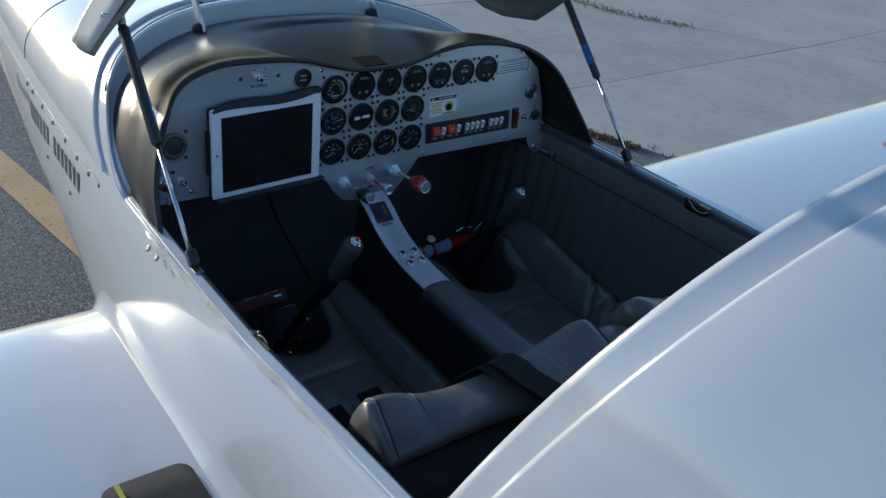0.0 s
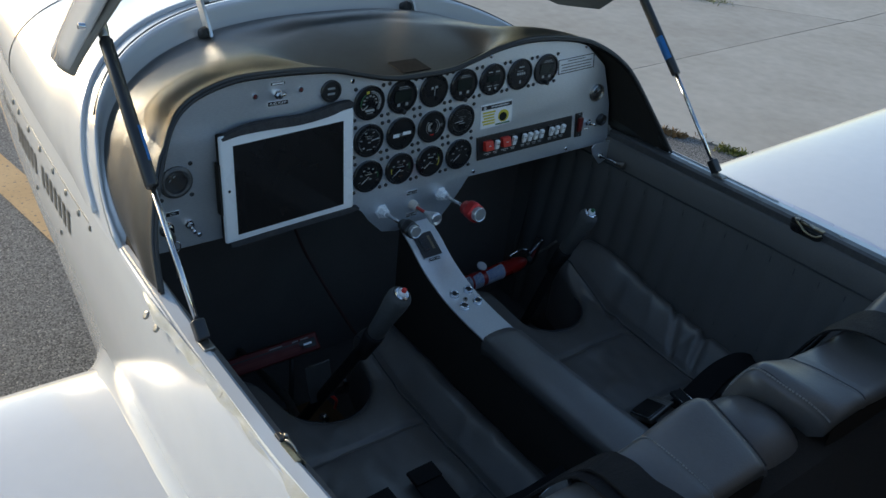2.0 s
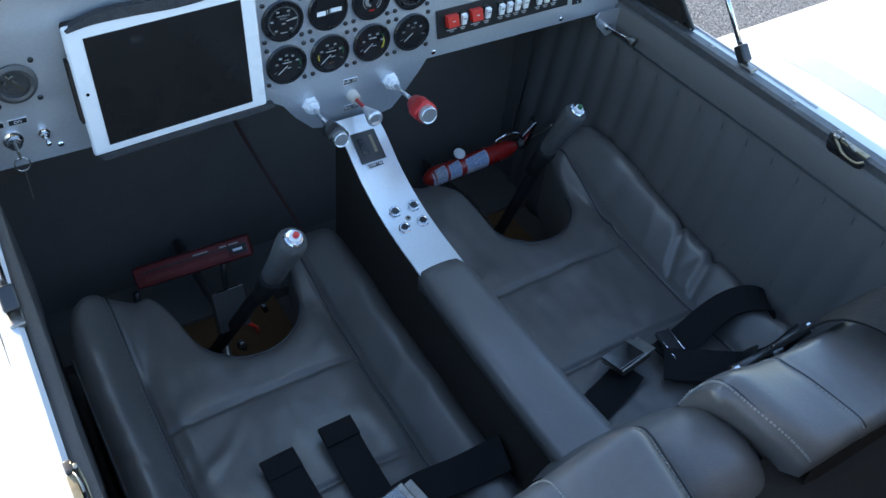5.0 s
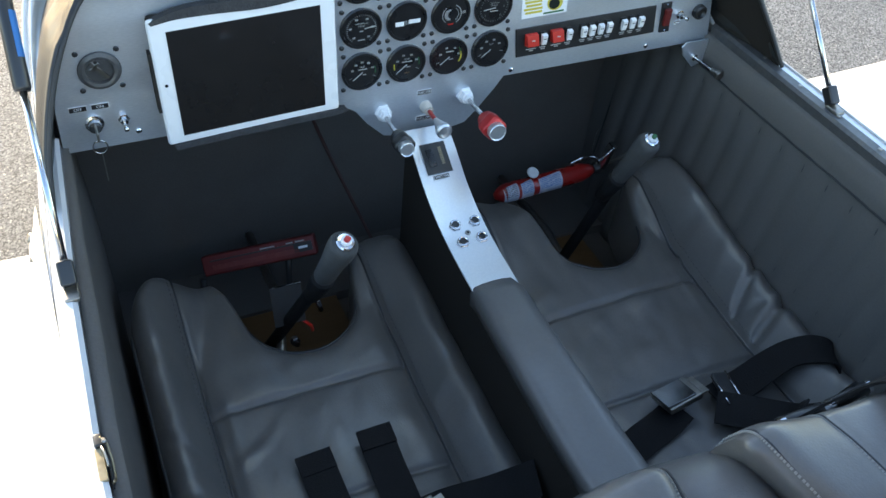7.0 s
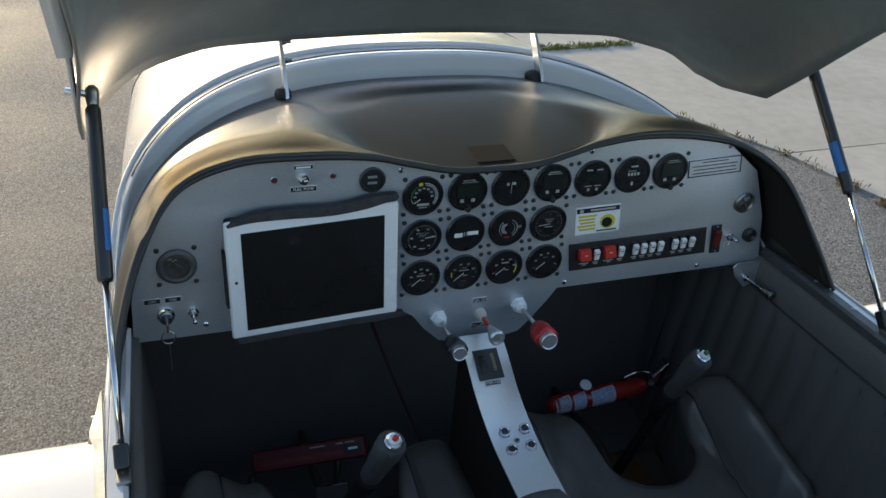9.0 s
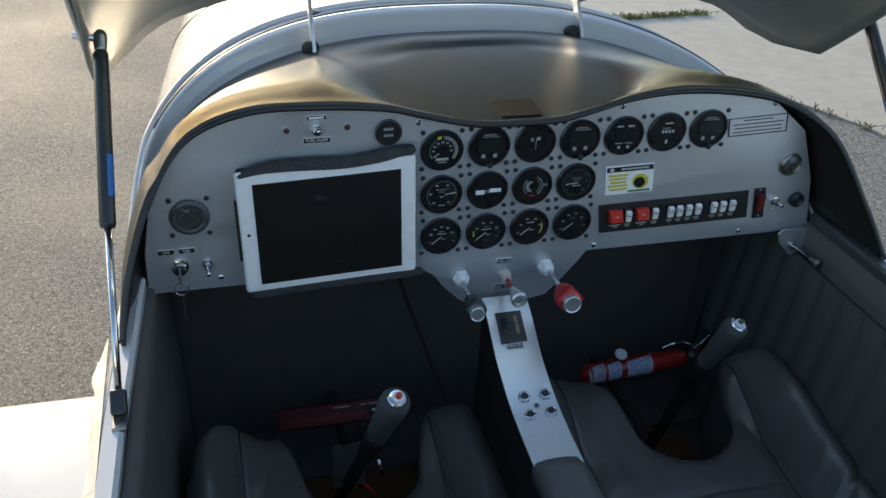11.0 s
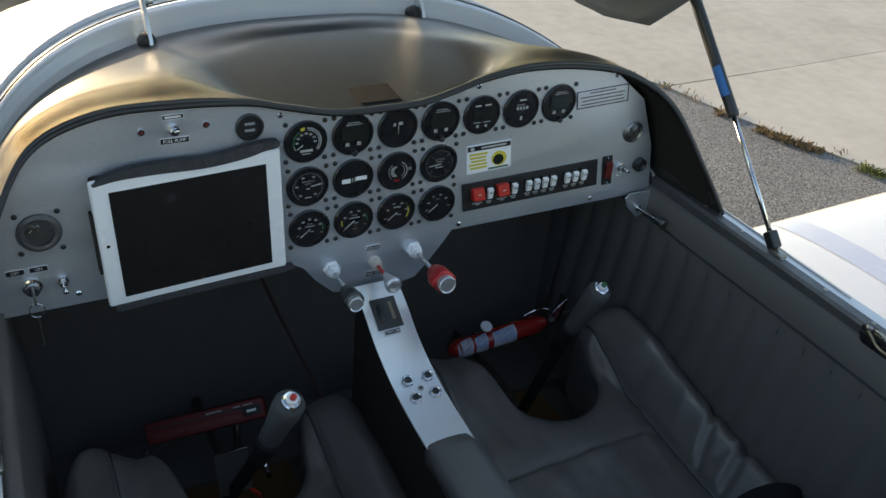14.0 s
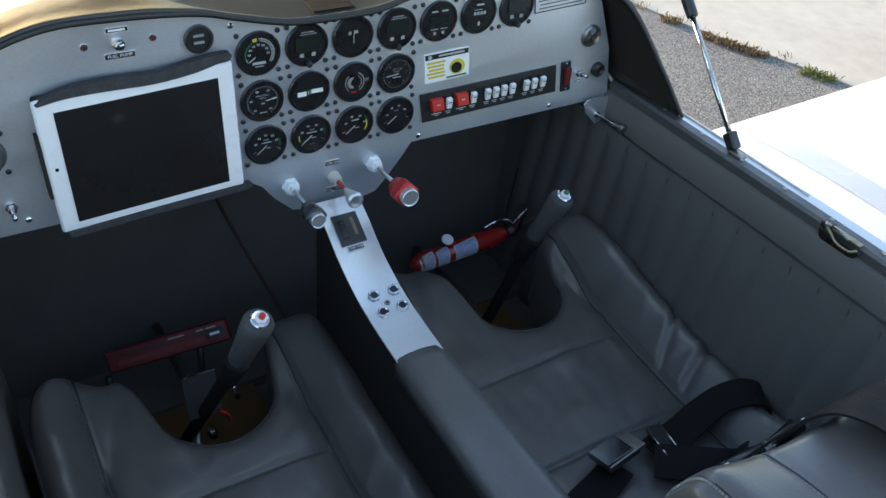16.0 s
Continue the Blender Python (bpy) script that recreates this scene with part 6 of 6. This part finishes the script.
rows = [[canopy_front(t, 0.036 - 0.03 * f, f) for t in ts] for f in np.linspace(0, 1, 9)]
part("front_frame", placed(loft(rows), OPEN), [M["paint"]], canopy, "white canopy front frame", smooth=True, solid=0.004)
rows = [[canopy_front(t, 0.028 - 0.03 * f - 0.016 * math.sin(math.pi * f) ** 2 + 0.010 * math.sin(2 * math.pi * f), f) + Vector((0, 0.0, -0.010)) for t in ts] for f in np.linspace(0.0, 1.0, 13)]
part("frame_lining", placed(loft(rows), OPEN), M["inner"], canopy, "bare grey fibreglass inside of the frame", smooth=True, solid=0.004)


def bubble(t, f):
    a = canopy_front(t, 0.006, 1.0)
    b = deck_point(t, -0.01, 0.0)
    p = a.lerp(b, f)
    k = math.sin(math.pi * t) ** 0.8
    p.z += 0.16 * math.sin(math.pi * f) * k
    p.x *= 1 + 0.03 * math.sin(math.pi * f)
    return p


glass_ob = part("windscreen", placed(loft([[bubble(t, f) for t in ts] for f in np.linspace(0, 1, 20)]), OPEN), M["perspex"], canopy, "clear perspex bubble", smooth=True)
glass_ob.visible_shadow = False
for sx, t in ((-1, 0.0), (1, 1.0)):
    rows = []
    for f in np.linspace(0, 1, 16):
        p = Vector((sx * interp(f, [0, 1], [0.548, 0.558]), interp(f, [0, 1], [0.0, -0.86]), 1.062))
        w = interp(f, [0, 0.25, 0.5, 1], [0.075, 0.055, 0.032, 0.028])
        rows.append([p + Vector((sx * 0.004, 0, -0.004)), p + Vector((sx * 0.006, 0, w * 0.4)), p + Vector((0, 0, w)), p + Vector((sx * -0.012, 0, w + 0.003)), p + Vector((sx * -0.016, 0, w * 0.4)), p + Vector((sx * -0.012, 0, -0.004))])
    part("side_frame", placed(loft(rows, closed=True), OPEN), M["paint"], canopy, "white canopy side frame", smooth=True)
rows = [[deck_point(t, -b, g) for t in ts] for b, g in ((0.0, 0.004), (0.012, 0.007), (0.024, 0.004), (0.024, -0.006), (0.0, -0.006))]
part("rear_frame", placed(loft(rows), OPEN), M["paint"], canopy, "white canopy rear bow", smooth=True)
for sx in (-1, 1):
    x, fy = (0.242, 0.0) if sx > 0 else (-0.235, -0.028)
    h = part("hinge_arm", plate([(-0.014, -0.012), (0.014, -0.012), (0.030, 0.03), (0.062, 0.080), (0.095, 0.118), (0.080, 0.126), (0.040, 0.085), (0.0, 0.03)], -0.0030, 0.0030), M["bright"], canopy, "flat aluminium hinge arm", bevel=0.001)
    h.data.transform(Matrix.Translation((x, 0.352 + fy, 1.225)) @ Matrix.Rotation(radians(90), 4, "Z") @ Matrix.Rotation(radians(0), 4, "Y"))
    part("grommet", new_lathe((x - (0.012 if sx > 0 else 0.003), 0.366 + fy, 1.250), (0.3, -0.9, 0.5), [(-0.010, 0.013), (0.002, 0.013), (0.008, 0.009), (0.009, 0.004)], 18), M["rubber"], coam, "black rubber hinge boot")
    part("bolt", new_lathe((x + 0.003, 0.410 + fy, 1.325), (1, 0, 0), [(0, 0.006), (0.006, 0.006), (0.007, 0.004), (0.014, 0.004)], 6), M["steel"], canopy)
    part("bolt", new_lathe((x + 0.003, 0.392 + fy, 1.300), (1, 0, 0), [(0, 0.005), (0.005, 0.005), (0.006, 0.003), (0.012, 0.003)], 6), M["steel"], canopy)


def gas_strut(sx):
    s = thing("gas_strut", (sx * 0.55, -0.27, 1.06), "black gas strut with chrome rod and blue label", "gas strut", group="gas struts")
    a, m, b = (Vector((0.550, -0.268, 1.062)), Vector((0.5545, -0.118, 1.214)), Vector((0.560, 0.055, 1.382))) if sx > 0 else (Vector((-0.534, -0.281, 1.060)), Vector((-0.532, -0.136, 1.213)), Vector((-0.526, 0.015, 1.368)))
    d = b - m
    part("cylinder", new_lathe(m, d, [(0, 0.0080), (0.004, 0.0092), (d.length - 0.006, 0.0092), (d.length, 0.006)], 18), M["black"], s, "black cylinder", smooth=True)
    u, inb = d.normalized(), Vector((-sx, 0, 0))
    side = u.cross(inb).normalized()
    inb = side.cross(u)
    part("label", loft([[m + u * h + (inb * math.cos(q) + side * math.sin(q)) * 0.0095 for q in np.linspace(-1.25, 1.25, 12)] for h in (0.035, 0.05, 0.07, 0.085)]), M["blue"], s, "blue label sticker", smooth=True)
    part("rod", new_tube([a, m], 0.0042, 10), M["chrome"], s, smooth=True)
    d2 = (m - a).normalized()
    part("socket", new_box((-0.0085, -0.0085, 0), (0.0085, 0.0085, 0.028), Matrix.Translation(a) @ frame_of(d2).to_4x4()), M["black"], s, "black socket", bevel=0.003)
    part("ball_bracket", new_box((-0.008, -0.014, -0.006), (0.008, 0.012, 0.001), pose(a.x, a.y - 0.006, a.z - 0.002)), M["steel"], s, bevel=0.002)
    part("ball_joint", new_lathe(b, d, [(-0.006, 0.0055), (0.004, 0.0075), (0.013, 0.0085), (0.020, 0.0080), (0.025, 0.004)], 14), M["steel"], s, "steel ball joint", smooth=True)
    part("ball_stud", new_tube([b + d.normalized() * 0.014, b + d.normalized() * 0.016 + Vector((sx * 0.030, 0, 0.004))], 0.0045, 8), M["chrome"], s, smooth=True)


gas_strut(-1), gas_strut(1)


# ---- latches on the sills ----
def latch(sx):
    l = thing("canopy_latch", (sx * 0.53, -0.49, 1.05), "tarnished metal over-centre latch on the sill", "latch", group="canopy latches")
    x, made = sx * 0.529, []
    # no hollow is cut: a flat black plate paints its shade on the wall
    recess = part("recess", plate([(-0.034, 0.0), (0.034, 0.0), (0.030, -0.012), (0.014, -0.019), (-0.012, -0.019), (-0.030, -0.010)], -0.001, 0.001), M["dial"], l, "flat black plate painted as the shaded hollow under the latch", bevel=0.0005)
    recess.data.transform(Matrix.Translation((x - sx * 0.006, -0.492, 1.050)) @ Matrix.Rotation(radians(90), 4, "Z"))
    made.append(recess)
    made.append(part("base", new_box((min(x + sx * 0.010, x - sx * 0.004), -0.474, 1.050), (max(x + sx * 0.010, x - sx * 0.004), -0.456, 1.0605)), M["black"], l, "black catch block", bevel=0.002))
    made.append(part("keeper", new_box((min(x + sx * 0.012, x - sx * 0.002), -0.520, 1.0535), (max(x + sx * 0.008, x - sx * 0.002), -0.474, 1.0570)), M["brass"], l, "tarnished keeper plate", bevel=0.001))
    made.append(part("bail", new_tube(spline([(x, -0.462, 1.059), (x - sx * 0.008, -0.470, 1.058), (x - sx * 0.010, -0.480, 1.054), (x - sx * 0.011, -0.488, 1.049), (x - sx * 0.011, -0.500, 1.046), (x - sx * 0.011, -0.514, 1.047), (x - sx * 0.007, -0.522, 1.052)], 5), 0.0021, 8), M["brass"], l, "bent brass wire bail", smooth=True))
    made.append(part("hook", new_tube(spline([(x, -0.476, 1.059), (x - sx * 0.003, -0.484, 1.061), (x - sx * 0.005, -0.495, 1.060), (x - sx * 0.005, -0.503, 1.057)], 5), 0.0022, 8), M["steel"], l, smooth=True))
    made.append(part("pivot", new_lathe((x - sx * 0.006, -0.470, 1.0585), (0, 0, 1), [(0, 0.004), (0.004, 0.004), (0.0055, 0.002)], 10), M["steel"], l))
    if sx < 0:              # the left one is smaller and sits further aft
        small = Matrix.Translation((-0.535, -0.492, 1.050)) @ Matrix.Diagonal((0.58, 0.80, 0.9, 1.0)) @ Matrix.Translation((0.529, 0.470, -1.050))
        for o in made:
            o.data.transform(small)


latch(-1), latch(1)
